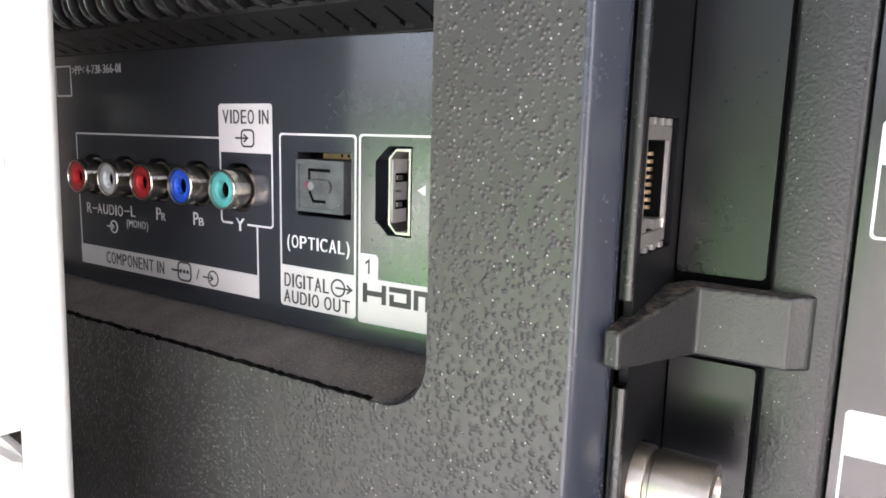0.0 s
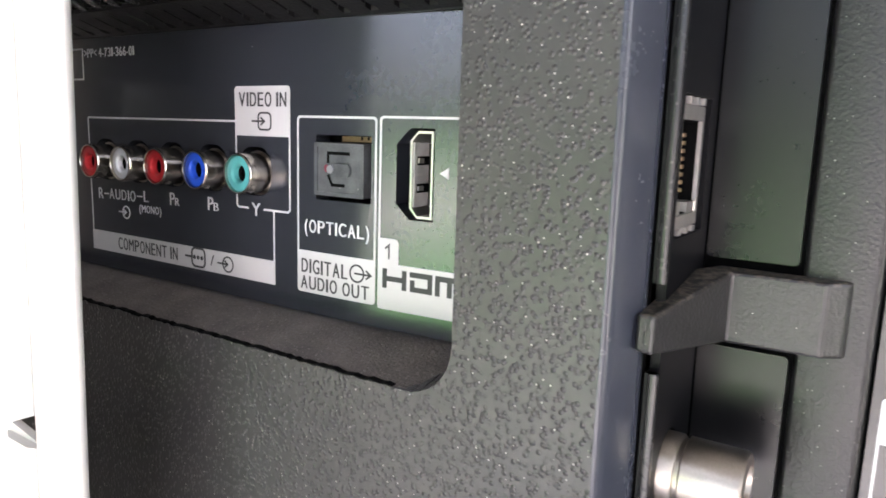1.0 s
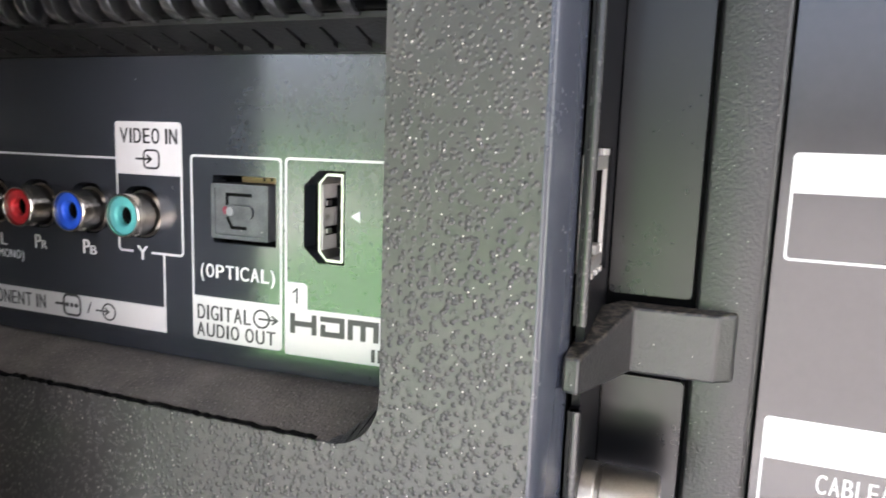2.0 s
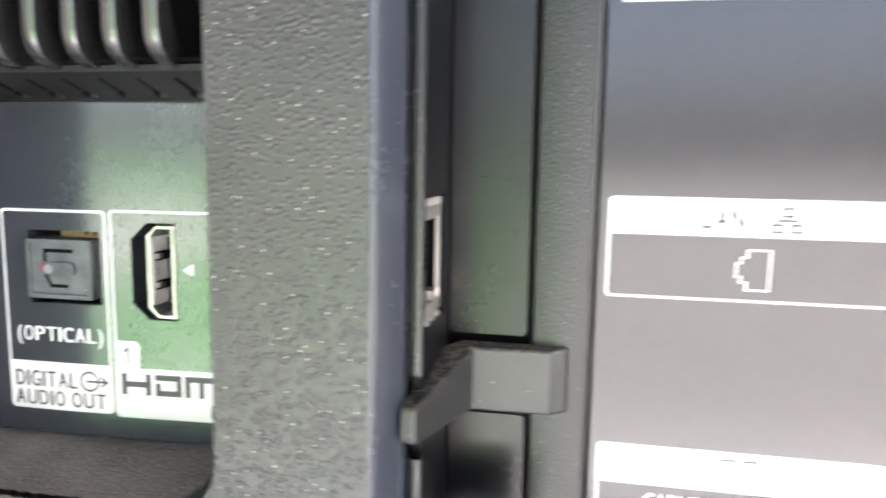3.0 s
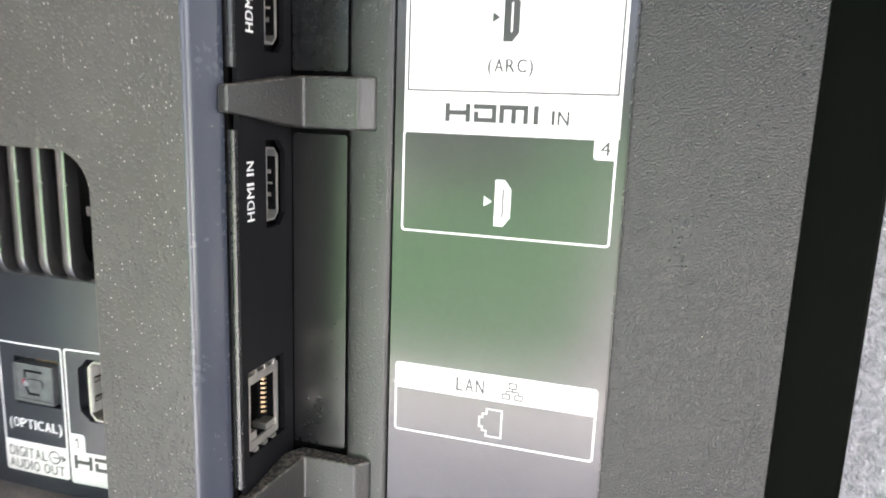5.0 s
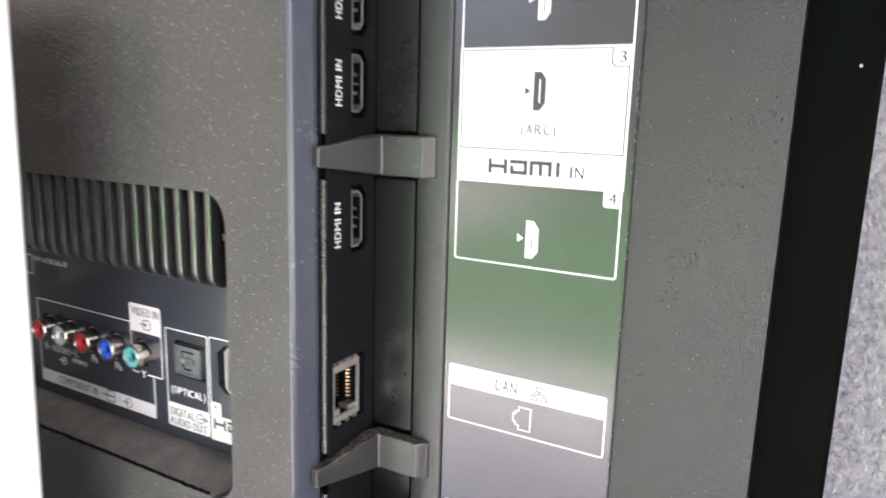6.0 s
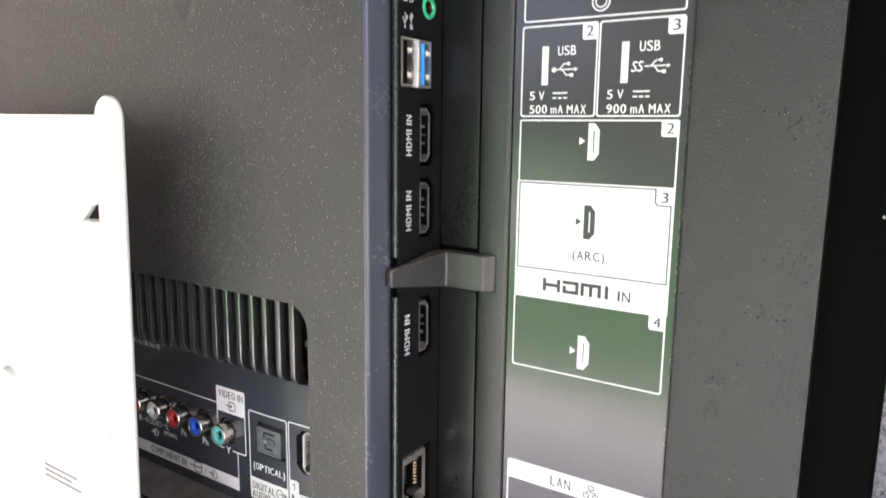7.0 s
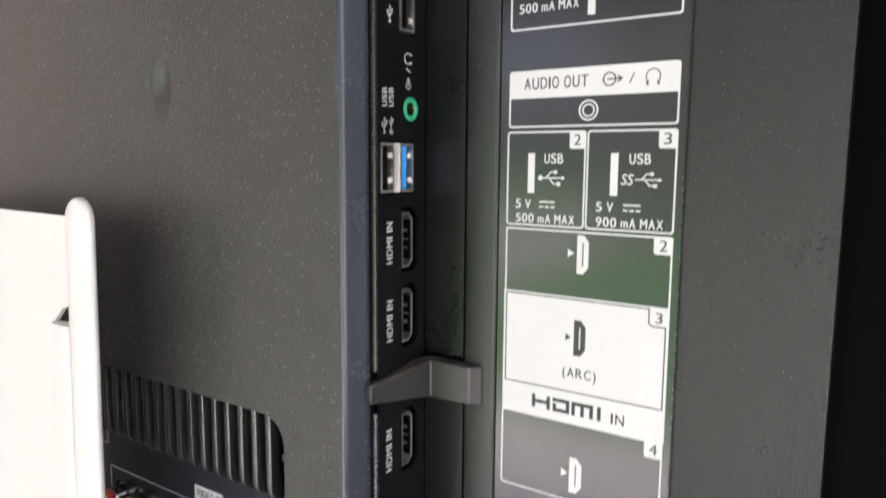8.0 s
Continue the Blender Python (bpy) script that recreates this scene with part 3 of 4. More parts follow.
def hdmi_port(at, wide, way, v0, v1, parent, lining):
    """wide: u of the broad side; way: +1 or -1 towards the chamfered side."""
    d, c = 4.9, 1.7
    def loop(g):
        q = [(wide + way * g, v0 + g), (wide + way * (d - c), v0 + g), (wide + way * (d - g), v0 + c + g * 0.4), (wide + way * (d - g), v1 - c - g * 0.4), (wide + way * (d - c), v1 - g), (wide + way * g, v1 - g)]
        return q
    p = part("video_port", ring(at, loop(0), loop(0.42), -9, -0.15), STEEL, parent, "steel shell of a digital video port")
    lo, hi = sorted((wide + way * 1.7, wide + way * 3.1))
    part("tongue", slab(at, rrect(lo, v0 + 2.1, hi, v1 - 2.1), -9, -3.4), BLACK_SHADE, p)
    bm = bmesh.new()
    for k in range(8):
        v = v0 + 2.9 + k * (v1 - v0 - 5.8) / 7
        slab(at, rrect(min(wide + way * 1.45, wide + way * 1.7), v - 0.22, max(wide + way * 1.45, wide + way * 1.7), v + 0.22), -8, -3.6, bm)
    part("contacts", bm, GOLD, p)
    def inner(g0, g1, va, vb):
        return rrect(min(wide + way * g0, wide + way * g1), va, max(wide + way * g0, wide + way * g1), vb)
    # Shell wall pale on the plate, black at the side: light put into colour.
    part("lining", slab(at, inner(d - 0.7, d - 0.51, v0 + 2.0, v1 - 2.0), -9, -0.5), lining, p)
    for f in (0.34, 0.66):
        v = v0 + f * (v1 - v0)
        part("spring_slot", slab(at, inner(d - 0.75, d - 0.69, v - 0.8, v + 0.8), -6, -1.3), BLACK_SHADE, p)
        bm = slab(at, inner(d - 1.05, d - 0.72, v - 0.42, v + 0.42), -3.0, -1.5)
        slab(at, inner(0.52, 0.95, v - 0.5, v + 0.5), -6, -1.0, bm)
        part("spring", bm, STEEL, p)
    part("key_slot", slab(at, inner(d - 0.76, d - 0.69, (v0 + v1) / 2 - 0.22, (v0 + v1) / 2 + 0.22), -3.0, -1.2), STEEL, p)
    part("inside", slab(at, rrect(min(wide, wide + way * d), v0, max(wide, wide + way * d), v1), -9.6, -9), BLACK_SHADE, p)
    return p


hdmi_port(on_plate, -69.9, -1, 278.5, 293.9, tv, SHELL).location.y = fold_back(-73.0) * MM

# optical socket
part("socket_cavity", slab(on_plate, rrect(-96.6, 280.0, -82.9, 292.9), -7, -5), BLACK_SHADE, tv)
opt = part("optical_socket", slab(on_plate, rrect(-96.3, 281.2, -84.0, 291.2, 0.3), -6, 0.4), SHUTTER, tv, "dark grey optical socket with closed shutter")
part("shutter_frame", ring(on_plate, rrect(-96.3, 281.2, -84.0, 291.2, 0.3), rrect(-95.6, 281.9, -84.8, 290.5, 0.3), 0.4, 0.75), SHUTTER, opt)
part("shutter_tongue", slab(on_plate, rrect(-91.6, 285.0, -87.2, 287.4, 1.0, "bc"), 0.4, 0.95), SHUTTER, opt)
part("shutter_groove", stroke(on_plate, [(-87.6, 289.3), (-93.0, 289.3), (-93.0, 287.4)], 0.6, 0.36, 0.44), BLACK_SHADE, opt)
part("shutter_groove", stroke(on_plate, [(-93.0, 285.2), (-92.0, 283.3), (-88.8, 283.3)], 0.6, 0.36, 0.44), BLACK_SHADE, opt)
part("hinge_dot", slab(on_plate, disc(-93.4, 286.4, 0.75, 12, 0.7), 0.3, 0.55), PINKRED, opt, "dark red dot")
part("hinge_knob", slab(on_plate, disc(-91.9, 286.3, 0.8, 14), 0.3, 1.2), PALEGREY, opt, "pale grey knob of the shutter")
part("contact_strip", slab(on_plate, rrect(-91.2, 291.5, -83.4, 292.5), -5, -1.6), BRASS, opt, "brass strip over the shutter")
for u in (-86.6, -85.0):
    part("contact_slot", slab(on_plate, rrect(u, 291.9, u + 0.5, 292.5), -3, -1.55), BLACK_SHADE, opt)

# printing on the connector plate
P = on_plate
text(P, ">PP< 4-731-366-01", -174.6, 309.3, -153.9, 311.4, PALE, plate)
frame_print(P, -182.6, 303.9, -175.4, 311.6, plate, PALE, r=0.4, width=0.4)
block(P, -175.0, 261.4, -108.0, 266.4, plate)
glyph(P, [([(-174.6, 266.4), (-174.6, 294.5), (-174.3, 294.8), (-119.4, 294.8)], 0.42, False), ([(-108.2, 266.4), (-108.2, 276.8)], 0.42, False)], plate, WHITE, 0.05, name="printed_line")
text(P, "COMPONENT IN", -163.7, 262.5, -140.2, 265.5, INK, plate)
in_symbol(P, -137.4, 264.1, 7.0, plate, INK, square=True, dots=True)
glyph(P, [([(-128.4, 262.9), (-127.4, 265.3)], 0.3, False)], plate, INK)
in_symbol(P, -126.2, 263.8, 5.2, plate, INK)
block(P, -119.5, 291.9, -103.4, 301.9, plate, r=0.8, corners="cd")
text(P, "VIDEO IN", -118.1, 297.8, -104.4, 300.7, INK, plate)
in_symbol(P, -114.4, 294.9, 5.6, plate, INK, square=True)
glyph(P, [([(-119.3, 292), (-119.3, 277.4), (-118.8, 276.9), (-115.8, 276.9)], 0.42, False), ([(-111.2, 276.9), (-104.1, 276.9), (-103.6, 277.4), (-103.6, 292)], 0.42, False)], plate, WHITE, 0.05, name="printed_line")
text(P, "Y", -114.7, 275.4, -112.1, 278.1, WHITE, plate)
text(P, "R", -171.3, 274.7, -169.3, 277.4, PALE, plate)
text(P, "AUDIO", -166.6, 274.9, -155.8, 277.5, PALE, plate)
text(P, "L", -152.4, 275.2, -150.6, 277.8, PALE, plate)
glyph(P, [([(-168.9, 276.0), (-167.0, 276.1)], 0.3, False), ([(-155.2, 276.3), (-153.0, 276.4)], 0.3, False)], plate, PALE)
in_symbol(P, -163.0, 272.0, 4.6, plate, PALE)
text(P, "(MONO)", -154.3, 272.0, -145.8, 274.4, PALE, plate)
text(P, "P", -142.3, 275.3, -140.6, 278.2, WHITE, plate)
text(P, "R", -140.4, 275.3, -138.9, 277.1, WHITE, plate)
text(P, "P", -128.8, 275.3, -127.1, 278.2, WHITE, plate)
text(P, "B", -126.9, 275.3, -125.3, 277.1, WHITE, plate)
frame_print(P, -101.5, 261.3, -81.8, 296.2, plate)
block(P, -101.4, 261.4, -81.9, 269.8, plate, r=0.7, corners="ab")
text(P, "(OPTICAL)", -99.4, 272.7, -83.3, 276.1, WHITE, plate)
text(P, "DIGITAL", -100.3, 265.3, -88.4, 268.2, INK, plate)
out_symbol(P, -87.7, 266.8, 5.1, plate, INK)
text(P, "AUDIO OUT", -100.5, 262.0, -83.2, 264.7, INK, plate)
frame_print(P, -81.2, 260.9, -51.0, 296.4, plate)
block(P, -81.1, 261.0, -51.1, 269.6, plate)
block(P, -81.1, 269.5, -76.7, 274.3, plate, r=0.9, corners="c", w=0.055)
glyph(P, [([(-79.6, 272.4), (-78.75, 273.1), (-78.75, 270.5)], 0.36, False)], plate, INK)
logo(P, -80.2, 265.0, -60.6, 268.7, plate, INK)
text(P, "IN", -64.1, 261.5, -60.6, 263.8, INK, plate)
glyph(P, [("fill", [(-66.7, 285.8), (-66.7, 287.8), (-68.4, 286.8)])], plate, WHITE)

for ob in (plate, *plate.children):
    bend(ob)

# ---------------------------------------------------------------- side port bay
GAPS = [(150, 262.5), (275.0, 351.0), (363.0, 540)]
hdmi_v = [(390.0, 405.4), (368.5, 383.6), (331.5, 347.2)]
more = 3.4  # the plates run on behind the cable clips
for z0, z1 in GAPS:
    holes = []
    if z0 == 275.0:
        holes.append(rrect(91.0, 280.4, 106.2, 299.9, 0.4))
    if z0 == 363.0:
        holes += [rrect(89.6, 410.6, 105.0, 425.2, 0.4), disc(103.2, 434.0, 3.3), rrect(98.0, 454.0, 105.2, 468.5, 0.4)]
    for v0, v1 in hdmi_v:
        if z0 < v0 < z1:
            holes.append([(99.2, v0 - 1.6), (104.6, v0 - 1.6), (107.2, v0 + 1.0), (107.2, v1 - 1.0), (104.6, v1 + 1.6), (99.2, v1 + 1.6)])
    if z0 == 150:
        holes.append(disc(98.0, 244.9, 5.9))
    pp = part("port_plate", holed(on_ports, [(87.3, z0), (89.6, z0), (89.6, z0 - more), (110.2, z0 - more), (110.2, z1 + more), (89.6, z1 + more), (89.6, z1), (87.3, z1)], holes, 1.3), SMOOTH, tv, "smooth black plate of the side connectors")
    if z0 == 275.0:
        mid_plate = pp
    elif z0 == 363.0:
        top_plate = pp
    lip = [(-27.5, 88.3), (-27.5, 87.5), (-27.3, 87.15), (-26.9, 87.0), (-26.4, 87.0), (-26.05, 87.2), (-25.95, 87.6), (-26.05, 88.2), (-26.6, 88.4)]
    part("plate_lip", slab(lambda u, v, w: (u, v, w), lip, z0, z1), EDGE, pp, "rounded front edge of the plate", smooth=True)
    # bay floor
    fl = rrect(-26.2, z0 + 0.8, -12.9, z1 - 0.8, 0.8)
    part("bay_floor", holed(on_floor, fl, [], 1.2), FLOORP, tv, "satin black floor of the connector bay")
# Black sheets put shade into the gap behind the plates and hide the shells.
part("bay_inside", box(-33.0, -28.35, 88.4, 89.2, 80, 690), BLACK_SHADE, tv)
part("bay_inside", box(-32.9, -29.8, 100, 111, 80, 690), BLACK_SHADE, tv)
part("bay_inside", box(-37.5, -37, 87, 111, 150, 540), BLACK_SHADE, tv)
bm = bmesh.new()
prof = [(-12.2, 111.5), (-12.2, 110.2), (-11.9, 109.7), (-11.4, 109.5), (-3.3, 109.5), (-2.5, 109.7), (-2.1, 110.2), (-2.0, 111.5)]
slab(lambda u, v, w: (u, v, w), prof, 80, 690, bm)
part("bay_rim", bm, RIM, tv, "grained black rim beside the bay", smooth=True)

for v0, v1 in hdmi_v:
    hdmi_port(on_ports, 99.5, 1, v0, v1, tv, BLACK_SHADE)

# network socket
lan = part("network_socket", ring(on_ports, rrect(91.6, 281.6, 103.6, 298.6, 0.3), rrect(92.2, 283.4, 102.6, 296.6, 0.2), -11, -0.3), STEEL, tv, "steel network socket with gilt contacts")
part("socket_inside", slab(on_ports, rrect(91.8, 282, 103.4, 298.2), -11.5, -11), BLACK_SHADE, lan)
# Black liner over the steel walls paints the socket's inside shade.
part("socket_lining", ring(on_ports, rrect(92.2, 283.4, 102.6, 296.6, 0.2), rrect(92.4, 283.6, 102.4, 296.4, 0.2), -11, -0.9), BLACK_SHADE, lan)
for k in range(8):
    z = 286.2 + k * 1.15
    bm = bmesh.new()
    slab(lambda u, v, w: (u, v, w), [(-28.8, 101.95), (-29.0, 101.5), (-36.9, 97.0), (-36.9, 97.5)], z, z + 0.55, bm)
    part("contact", bm, GOLD, lan)
bm = box(-30.5, -27.0, 98.6, 102.5, 283.5, 285.0)
box(-30.5, -27.0, 92.3, 94.8, 283.5, 285.4, 0, bm)
part("latch", bm, STEEL, lan)
bm = bmesh.new()
for y in (93.8, 97.6, 101.2):
    box(-28.5, -26.4, y, y + 0.8, 298.7, 299.7, 0, bm)
    box(-28.5, -26.5, y - 0.6, y + 0.9, 280.7, 281.5, 0, bm)
part("shield_fingers", bm, STEEL, lan)
part("socket_slot", slab(on_ports, rrect(104.6, 281.5, 105.6, 299.0), -2, -0.9), BLACK_SHADE, lan)


def usb_port(u0, u1, v0, v1, tongue, tongue_side, words):
    p = part("data_port", ring(on_ports, rrect(u0, v0, u1, v1, 0.4), rrect(u0 + 0.65, v0 + 0.65, u1 - 0.65, v1 - 0.65, 0.3), -10, 0.15), STEEL, tv, f"steel data port with {words} tongue")
    a = u0 + 0.9 if tongue_side < 0 else u1 - 2.9
    part("tongue", slab(on_ports, rrect(a, v0 + 0.8, a + 2.6, v1 - 0.8), -9, -0.5), tongue, p, f"{words} tongue")
    bm = bmesh.new()
    for f in (0.25, 0.75):
        v = v0 + f * (v1 - v0)
        e = u1 - 1.3 if tongue_side < 0 else u0 + 0.5
        slab(on_ports, disc(e - 0.1, v, 0.85, 12), -5, -0.6, bm)
    part("spring", bm, STEEL, p)
    part("inside", slab(on_ports, rrect(u0, v0, u1, v1), -10.5, -10), BLACK_SHADE, p)


usb_port(89.9, 95.6, 411.2, 424.6, BLACK_SHADE, -1, "black")
usb_port(98.4, 104.4, 411.2, 424.6, USBBLUE, -1, "blue")
part("port_bridge", slab(on_ports, rrect(95.6, 411.2, 98.4, 424.6), -8, -0.25), SHELL, tv)
usb_port(98.4, 104.8, 454.5, 468.0, BLACK_SHADE, -1, "black")
jack = part("headphone_jack", lathe([(3.25, -2), (3.25, 0.1), (3.0, 0.35), (2.2, 0.35), (1.85, 0.0), (1.8, -8)], (-26.5, 103.2, 434.0), "+x"), GREEN, tv, "green headphone jack", smooth=True)
part("jack_sleeve", lathe([(1.85, -0.1), (1.7, -0.4), (1.6, -8), (0.01, -8)], (-26.5, 103.2, 434.0), "+x", 20), GOLD, jack, smooth=True)

coax = part("aerial_connector", lathe([(5.5, -2), (5.5, 1.8), (5.3, 2.1), (4.9, 2.2), (4.9, 2.8), (5.4, 3.1), (5.4, 10.8), (5.1, 11.4), (4.4, 11.6), (3.6, 11.6), (3.5, 11.3), (3.4, 2.0)], (-26.5, 98.0, 244.9), "+x", 40), COAX, tv, "nickel threaded aerial connector", smooth=True)
part("connector_core", lathe([(3.4, 10.2), (0.8, 10.2), (0.6, 8), (0.01, 8)], (-26.5, 98.0, 244.9), "+x", 20), SHUTTER, coax)

# printing on the port plates
S = on_ports
for v0, v1 in ((391.8, 403.2), (370.0, 381.6)):
    text(S, "HDMI IN", 92.3, v0, 94.9, v1, WHITE, top_plate, turned=True, bold=0.05)
text(S, "HDMI IN", 91.8, 332.4, 94.4, 344.6, WHITE, mid_plate, turned=True, bold=0.05)
text(S, "USB", 90.6, 434.1, 92.6, 438.9, WHITE, top_plate, turned=True)
text(S, "USB", 93.4, 434.2, 95.4, 439.1, WHITE, top_plate, turned=True)
trident(S, 91.6, 427.0, 4.2, top_plate, WHITE, turned=True)
trident(S, 94.5, 428.2, 3.2, top_plate, WHITE, turned=True, double=True)
trident(S, 94.0, 455.9, 4.4, top_plate, WHITE, turned=True)
out_symbol(S, 102.1, 439.4, 3.0, top_plate, WHITE, turned=True)
glyph(S, [([(101.2, 444.8), (103.0, 443.9)], 0.3, False)], top_plate, WHITE)
headphones(S, 102.1, 447.5, 3.2, top_plate, WHITE, turned=True)


# cable clips that bridge the bay
def cable_clip(zm, dy):
    bm = bmesh.new()
    loop = [(-28.3, 85.1 + dy, 2.5), (-25.9, 84.7 + dy, 2.6), (-21.5, 106.3, 5.5), (-8.6, 106.5, 5.5), (-5.9, 108.7, 5.5), (-5.5, 109.9, 5.7), (-24.0, 110.4, 5.7), (-26.8, 106.0, 5.4), (-28.4, 93.0 + dy, 3.2)]
    top = [bm.verts.new((x, y, zm + h)) for x, y, h in loop]
    low = [bm.verts.new((x, y, zm - h)) for x, y, h in loop]
    for q in ((0, 1, 8), (1, 2, 7, 8), (2, 6, 7), (2, 3, 5, 6), (3, 4, 5)):
        bm.faces.new([top[k] for k in q])
        bm.faces.new([low[k] for k in q][::-1])
    for k in range(len(loop)):
        j = (k + 1) % len(loop)
        bm.faces.new((low[k], low[j], top[j], top[k]))
    bmesh.ops.recalc_face_normals(bm, faces=bm.faces)
    sharp = [e for e in bm.edges if len(e.link_faces) == 2 and e.calc_face_angle(0) > 0.4]
    bmesh.ops.bevel(bm, geom=sharp, offset=0.45, segments=2, affect="EDGES", profile=0.5)
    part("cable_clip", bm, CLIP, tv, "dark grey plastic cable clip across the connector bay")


cable_clip(357.0, 0.0)
cable_clip(268.9, -1.6)

# ---------------------------------------------------------------- label strip
L = on_label
strip = part("label_strip", holed(L, [(-1.6, 90), (46.6, 90), (46.6, 560), (-1.6, 560)], [], 1.0), LABEL, tv, "glossy black label strip with white printing")
part("label_edge", slab(lambda u, v, w: (u, v, w), [(46.6, 110.9), (46.6, 109.95), (46.7, 109.75), (46.95, 109.75), (47.1, 109.95), (47.15, 110.9)], 90, 560), EDGE, strip, "shiny cut edge of the label film", smooth=True)
frame_print(L, 0.9, 453.2, 44.9, 480.0, strip)
text(L, "500 mA MAX", 3.4, 457.4, 19.6, 459.7, WHITE, strip)
block(L, 22.0, 455.3, 23.9, 466.0, strip)
frame_print(L, 0.9, 428.6, 45.0, 443.0, strip)
block(L, 1.0, 436.0, 44.9, 442.9, strip, r=0.7, corners="cd")
text(L, "AUDIO OUT", 5.3, 438.2, 22.7, 441.2, INK, strip)
out_symbol(L, 26.6, 439.7, 4.8, strip, INK)
glyph(L, [([(33.1, 438.4), (34.2, 440.9)], 0.3, False)], strip, INK)
headphones(L, 38.7, 439.5, 3.7, strip, INK)
glyph(L, [(disc(23.0, 432.5, 2.35), 0.4, True), (disc(23.0, 432.5, 1.45), 0.35, True)], strip, WHITE)
for u, n, amps, bar in ((0.6, "2", "500", 6.8), (23.0, "3", "900", 29.2)):
    frame_print(L, u, 403.1, u + 22.1, 427.6, strip)
    block(L, u + 17.7, 423.1, u + 22.0, 427.5, strip, r=0.7, corners="ac")
    text(L, n, u + 18.9, 424.0, u + 20.7, 426.7, INK, strip)
    block(L, bar, 411.7, bar + 1.9, 422.0, strip)
    text(L, "USB", bar + 4.7, 419.4, bar + 9.8, 421.9, WHITE, strip)
    text(L, "5 V", u + 2.8, 407.7, u + 7.2, 410.0, WHITE, strip)
    d = u + 9.7
    glyph(L, [([(d, 409.5), (d + 4.3, 409.5)], 0.4, False)] + [([(d + k * 1.6, 408.2), (d + k * 1.6 + 1.1, 408.2)], 0.4, False) for k in range(3)], strip, WHITE)
    text(L, amps + " mA MAX", u + 2.9, 404.0, u + 19.5, 406.3, WHITE, strip)
trident(L, 9.9, 415.7, 7.4, strip, WHITE)
trident(L, 35.0, 415.7, 6.9, strip, WHITE, double=True)
frame_print(L, 0.6, 385.0, 45.1, 402.4, strip, r=0.5)
block(L, 40.6, 398.1, 45.0, 402.3, strip, r=0.7, corners="a")
text(L, "2", 42.0, 398.9, 43.8, 401.6, INK, strip)
port_symbol(L, 21.2, 391.6, 24.3, 401.4, strip, WHITE, INK)
triangle(L, 18.7, 395.7, 20.4, 397.7, strip, WHITE)
block(L, 0.4, 351.8, 45.1, 385.3, strip, w=0.055)
glyph(L, [([(44.3, 360.3), (1.2, 360.3), (1.2, 384.8), (40.2, 384.8), (40.2, 381.4), (40.9, 380.6), (44.3, 380.6)], 0.34, True)], strip, INK, name="printed_line")
text(L, "3", 41.8, 381.5, 43.5, 384.1, INK, strip)
port_symbol(L, 21.0, 370.1, 24.2, 379.5, strip, INK, WHITE)
triangle(L, 18.7, 373.8, 20.3, 375.8, strip, INK)
text(L, "(ARC)", 18.2, 363.4, 27.3, 366.8, INK, strip)
logo(L, 9.4, 354.1, 29.2, 357.8, strip, INK)
text(L, "IN", 31.7, 354.1, 35.1, 356.9, INK, strip)
frame_print(L, 0.3, 330.3, 44.9, 352.0, strip)
block(L, 40.4, 347.7, 44.8, 352.0, strip, r=0.7, corners="a", w=0.07)
text(L, "4", 41.7, 348.6, 43.6, 351.3, INK, strip)
port_symbol(L, 20.9, 332.9, 24.3, 342.6, strip, WHITE, INK)
triangle(L, 18.6, 336.9, 20.3, 339.0, strip, WHITE)
frame_print(L, -0.2, 283.6, 45.1, 300.1, strip)
block(L, -0.1, 294.0, 45.0, 300.0, strip, r=0.7, corners="cd")
text(L, "LAN", 14.3, 295.3, 20.6, 298.5, INK, strip)
glyph(L, [(rrect(26.2, 297.5, 27.8, 298.7), 0.3, True), (rrect(24.8, 295.0, 26.4, 296.1), 0.3, True), (rrect(27.6, 295.0, 29.2, 296.1), 0.3, True), ([(27.0, 297.4), (27.0, 296.8)], 0.3, False), ([(25.6, 296.2), (25.6, 296.8), (28.4, 296.8), (28.4, 296.2)], 0.3, False)], strip, INK)
glyph(L, [([(24.9, 285.6), (24.9, 292.0), (21.5, 292.0), (21.5, 290.8), (20.6, 290.8), (20.6, 289.9), (19.9, 289.9), (19.9, 287.7), (20.6, 287.7), (20.6, 286.8), (21.5, 286.8), (21.5, 285.6)], 0.3, True)], strip, WHITE)
frame_print(L, -0.4, 232.0, 44.6, 258.5, strip)
block(L, -0.3, 251.5, 44.5, 258.4, strip, r=0.7, corners="cd")
glyph(L, [([(19.4, 257.1), (21.9, 257.1), (21.7, 252.2)], 0.3, False), ([(25.4, 257.1), (23.1, 257.1), (22.9, 252.2)], 0.3, False)], strip, INK)
text(L, "CABLE/", 7.9, 247.0, 17.6, 250.2, WHITE, strip)
block(L, 18.2, 247.0, 34.0, 249.9, strip)

# ---------------------------------------------------------------- white mounting rail on the back
rail = thing("mounting_rail", "white powder-coated steel mounting rail bolted behind the television", "bracket")
LEAN = 0.033


def lean(x, y, z):
    return (x + LEAN * (z - 330), y, z)


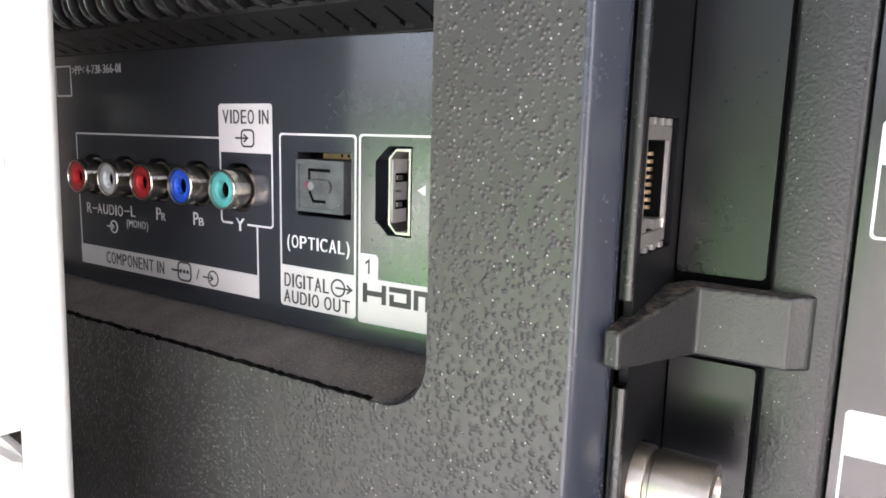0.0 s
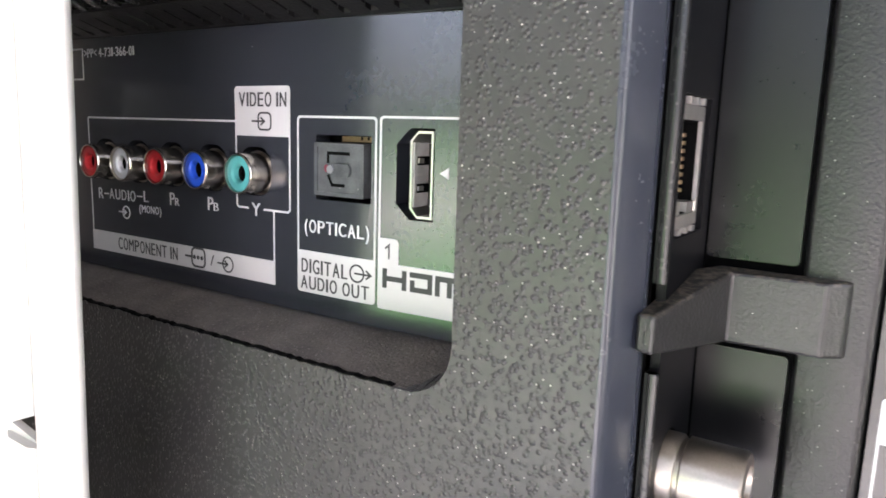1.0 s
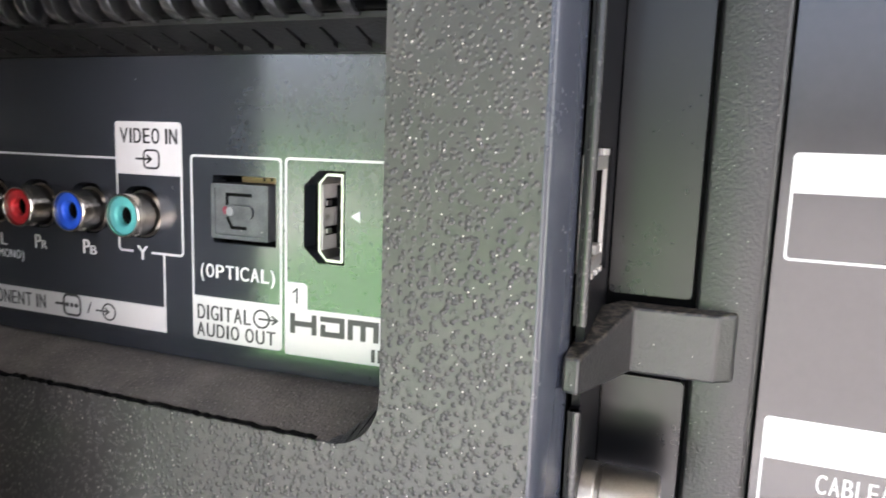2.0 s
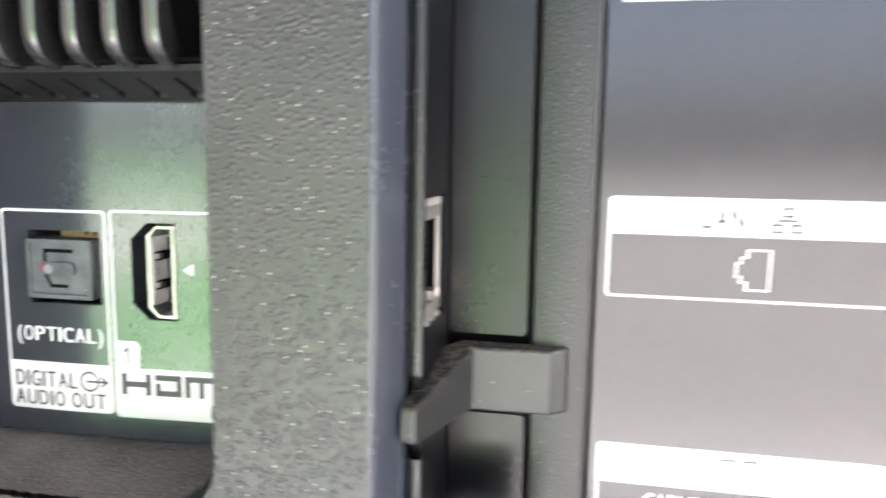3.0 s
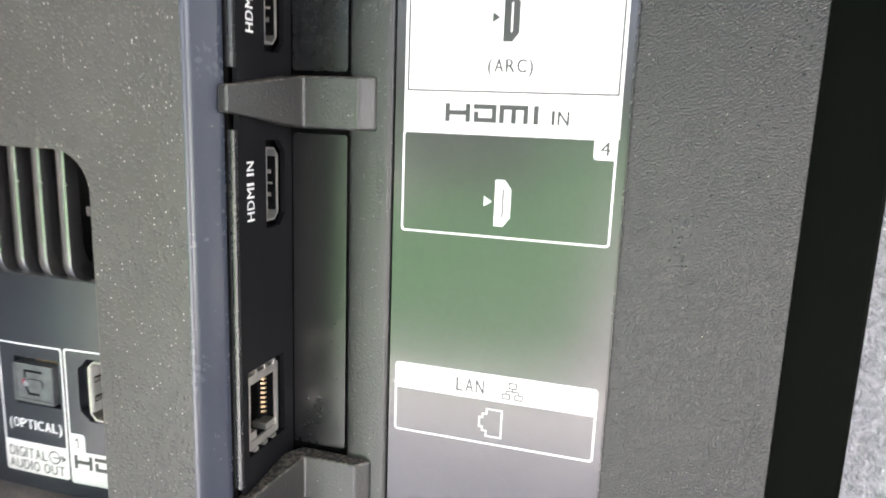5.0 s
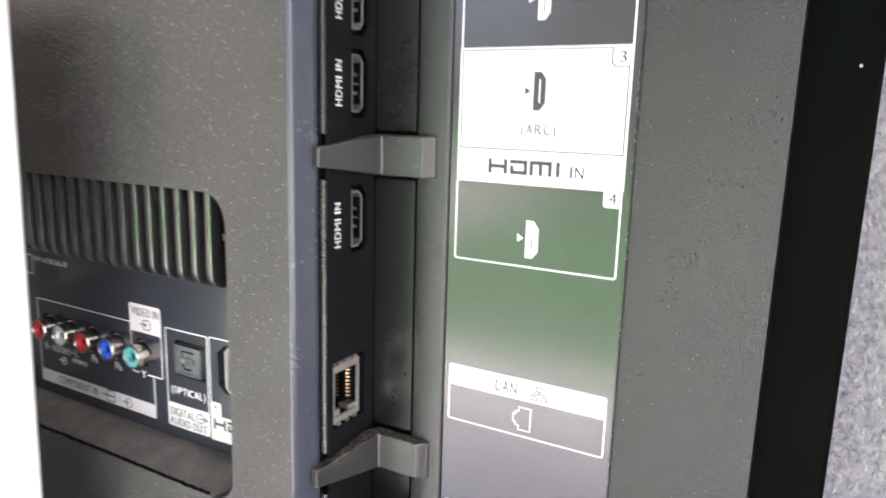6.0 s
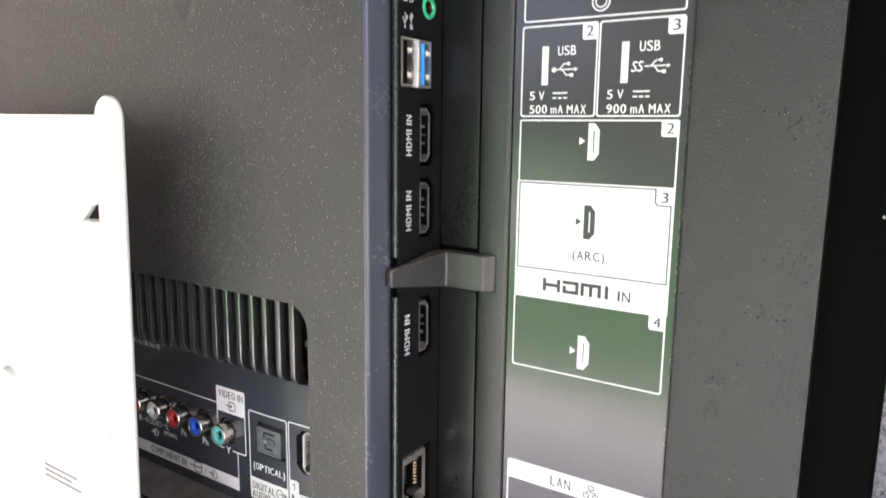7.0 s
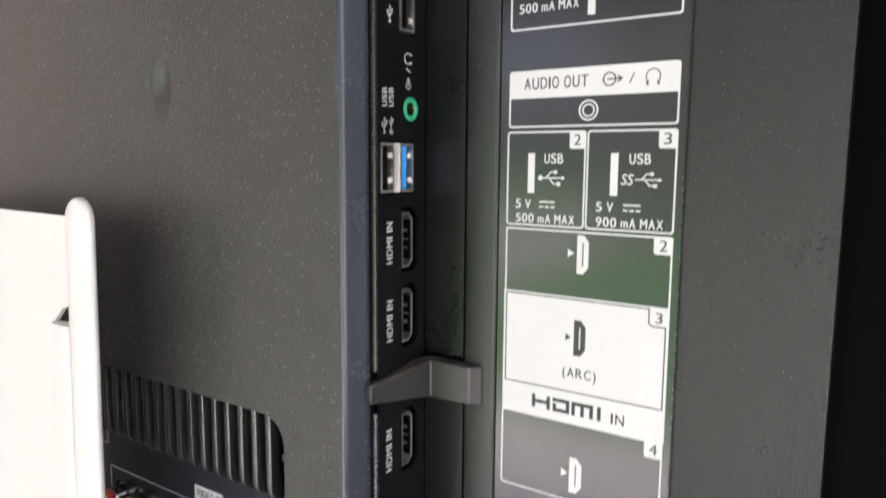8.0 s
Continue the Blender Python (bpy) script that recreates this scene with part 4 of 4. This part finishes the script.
# rolled edge: a flattened bead with a domed top
bm = bmesh.new()
rows = []
for z, k in [(120.0, 1.0), (401.6, 1.0)] + [(401.6 + 6.8 * math.sin(radians(a)), math.cos(radians(a))) for a in (15, 30, 45, 58, 70, 80, 87)]:
    rows.append([bm.verts.new(lean(-115.4 + 6.8 * k * math.cos(2 * math.pi * i / 28), 55.6 + 2.6 * (0.3 + 0.7 * k) * math.sin(2 * math.pi * i / 28), z)) for i in range(28)])
for a, c in zip(rows, rows[1:]):
    for i in range(28):
        bm.faces.new((a[i], a[(i + 1) % 28], c[(i + 1) % 28], c[i]))
bm.faces.new(rows[-1])
part("rolled_edge", bm, RAIL, rail, "rounded upright edge of the rail", smooth=True)
web = [(-262, 120), (-121.4, 120), (-121.4, 402.6), (-262, 403.6)]
cuts = [[(-131.4, 369.0), (-122.3, 369.4), (-122.3, 374.8), (-126.5, 373.6)], [(-131.6, 238.2), (-121.9, 236.6), (-121.9, 242.2)]]
part("web", holed(lambda u, v, w: lean(u, 55.0 - w, v), web, cuts, 1.5), RAIL, rail, "flat rail face with small notches")
for z0, z1 in ((242.6, 368.8), (120, 236.4)):
    fold = [(-121.0, 53.8), (-121.0, 55.6), (-132.6, 55.0), (-132.6, 54.6), (-129.6, 53.3), (-122.6, 53.1)]
    part("folded_edge", slab(lambda u, v, w: lean(u, v, w), fold, z0, z1), RAIL, rail)
sticker = part("sticker", slab(lambda u, v, w: lean(u, 54.9 - w, v), rrect(-189, 236, -139, 280), 0, 0.12), STICKER, rail, "white paper sticker")
random.seed(4)
u = -166.0
while u < -144:
    wd = random.choice((0.35, 0.35, 0.7, 1.0))
    part("printed_bar", slab(lambda a, b, w: lean(a, 54.9 - w, b), rrect(u, 247.5, u + wd, 259.0), 0, 0.2), GREYINK, sticker)
    u += wd + random.choice((0.4, 0.6, 0.9))
for k, (a, b) in enumerate(((-168, -143), (-168, -149), (-168, -145))):
    part("printed_bar", slab(lambda p, q, w: lean(p, 54.9 - w, q), rrect(a, 267.0 + 2.2 * k, b, 268.2 + 2.2 * k), 0, 0.2), GREYINK, sticker)
for z in (200.0, 300.0):
    part("spacer", lathe([(6, 0), (6, 27), (0.01, 27)], (-190 + LEAN * (z - 330), 79.2, z), "-y", 20), RAIL, rail)
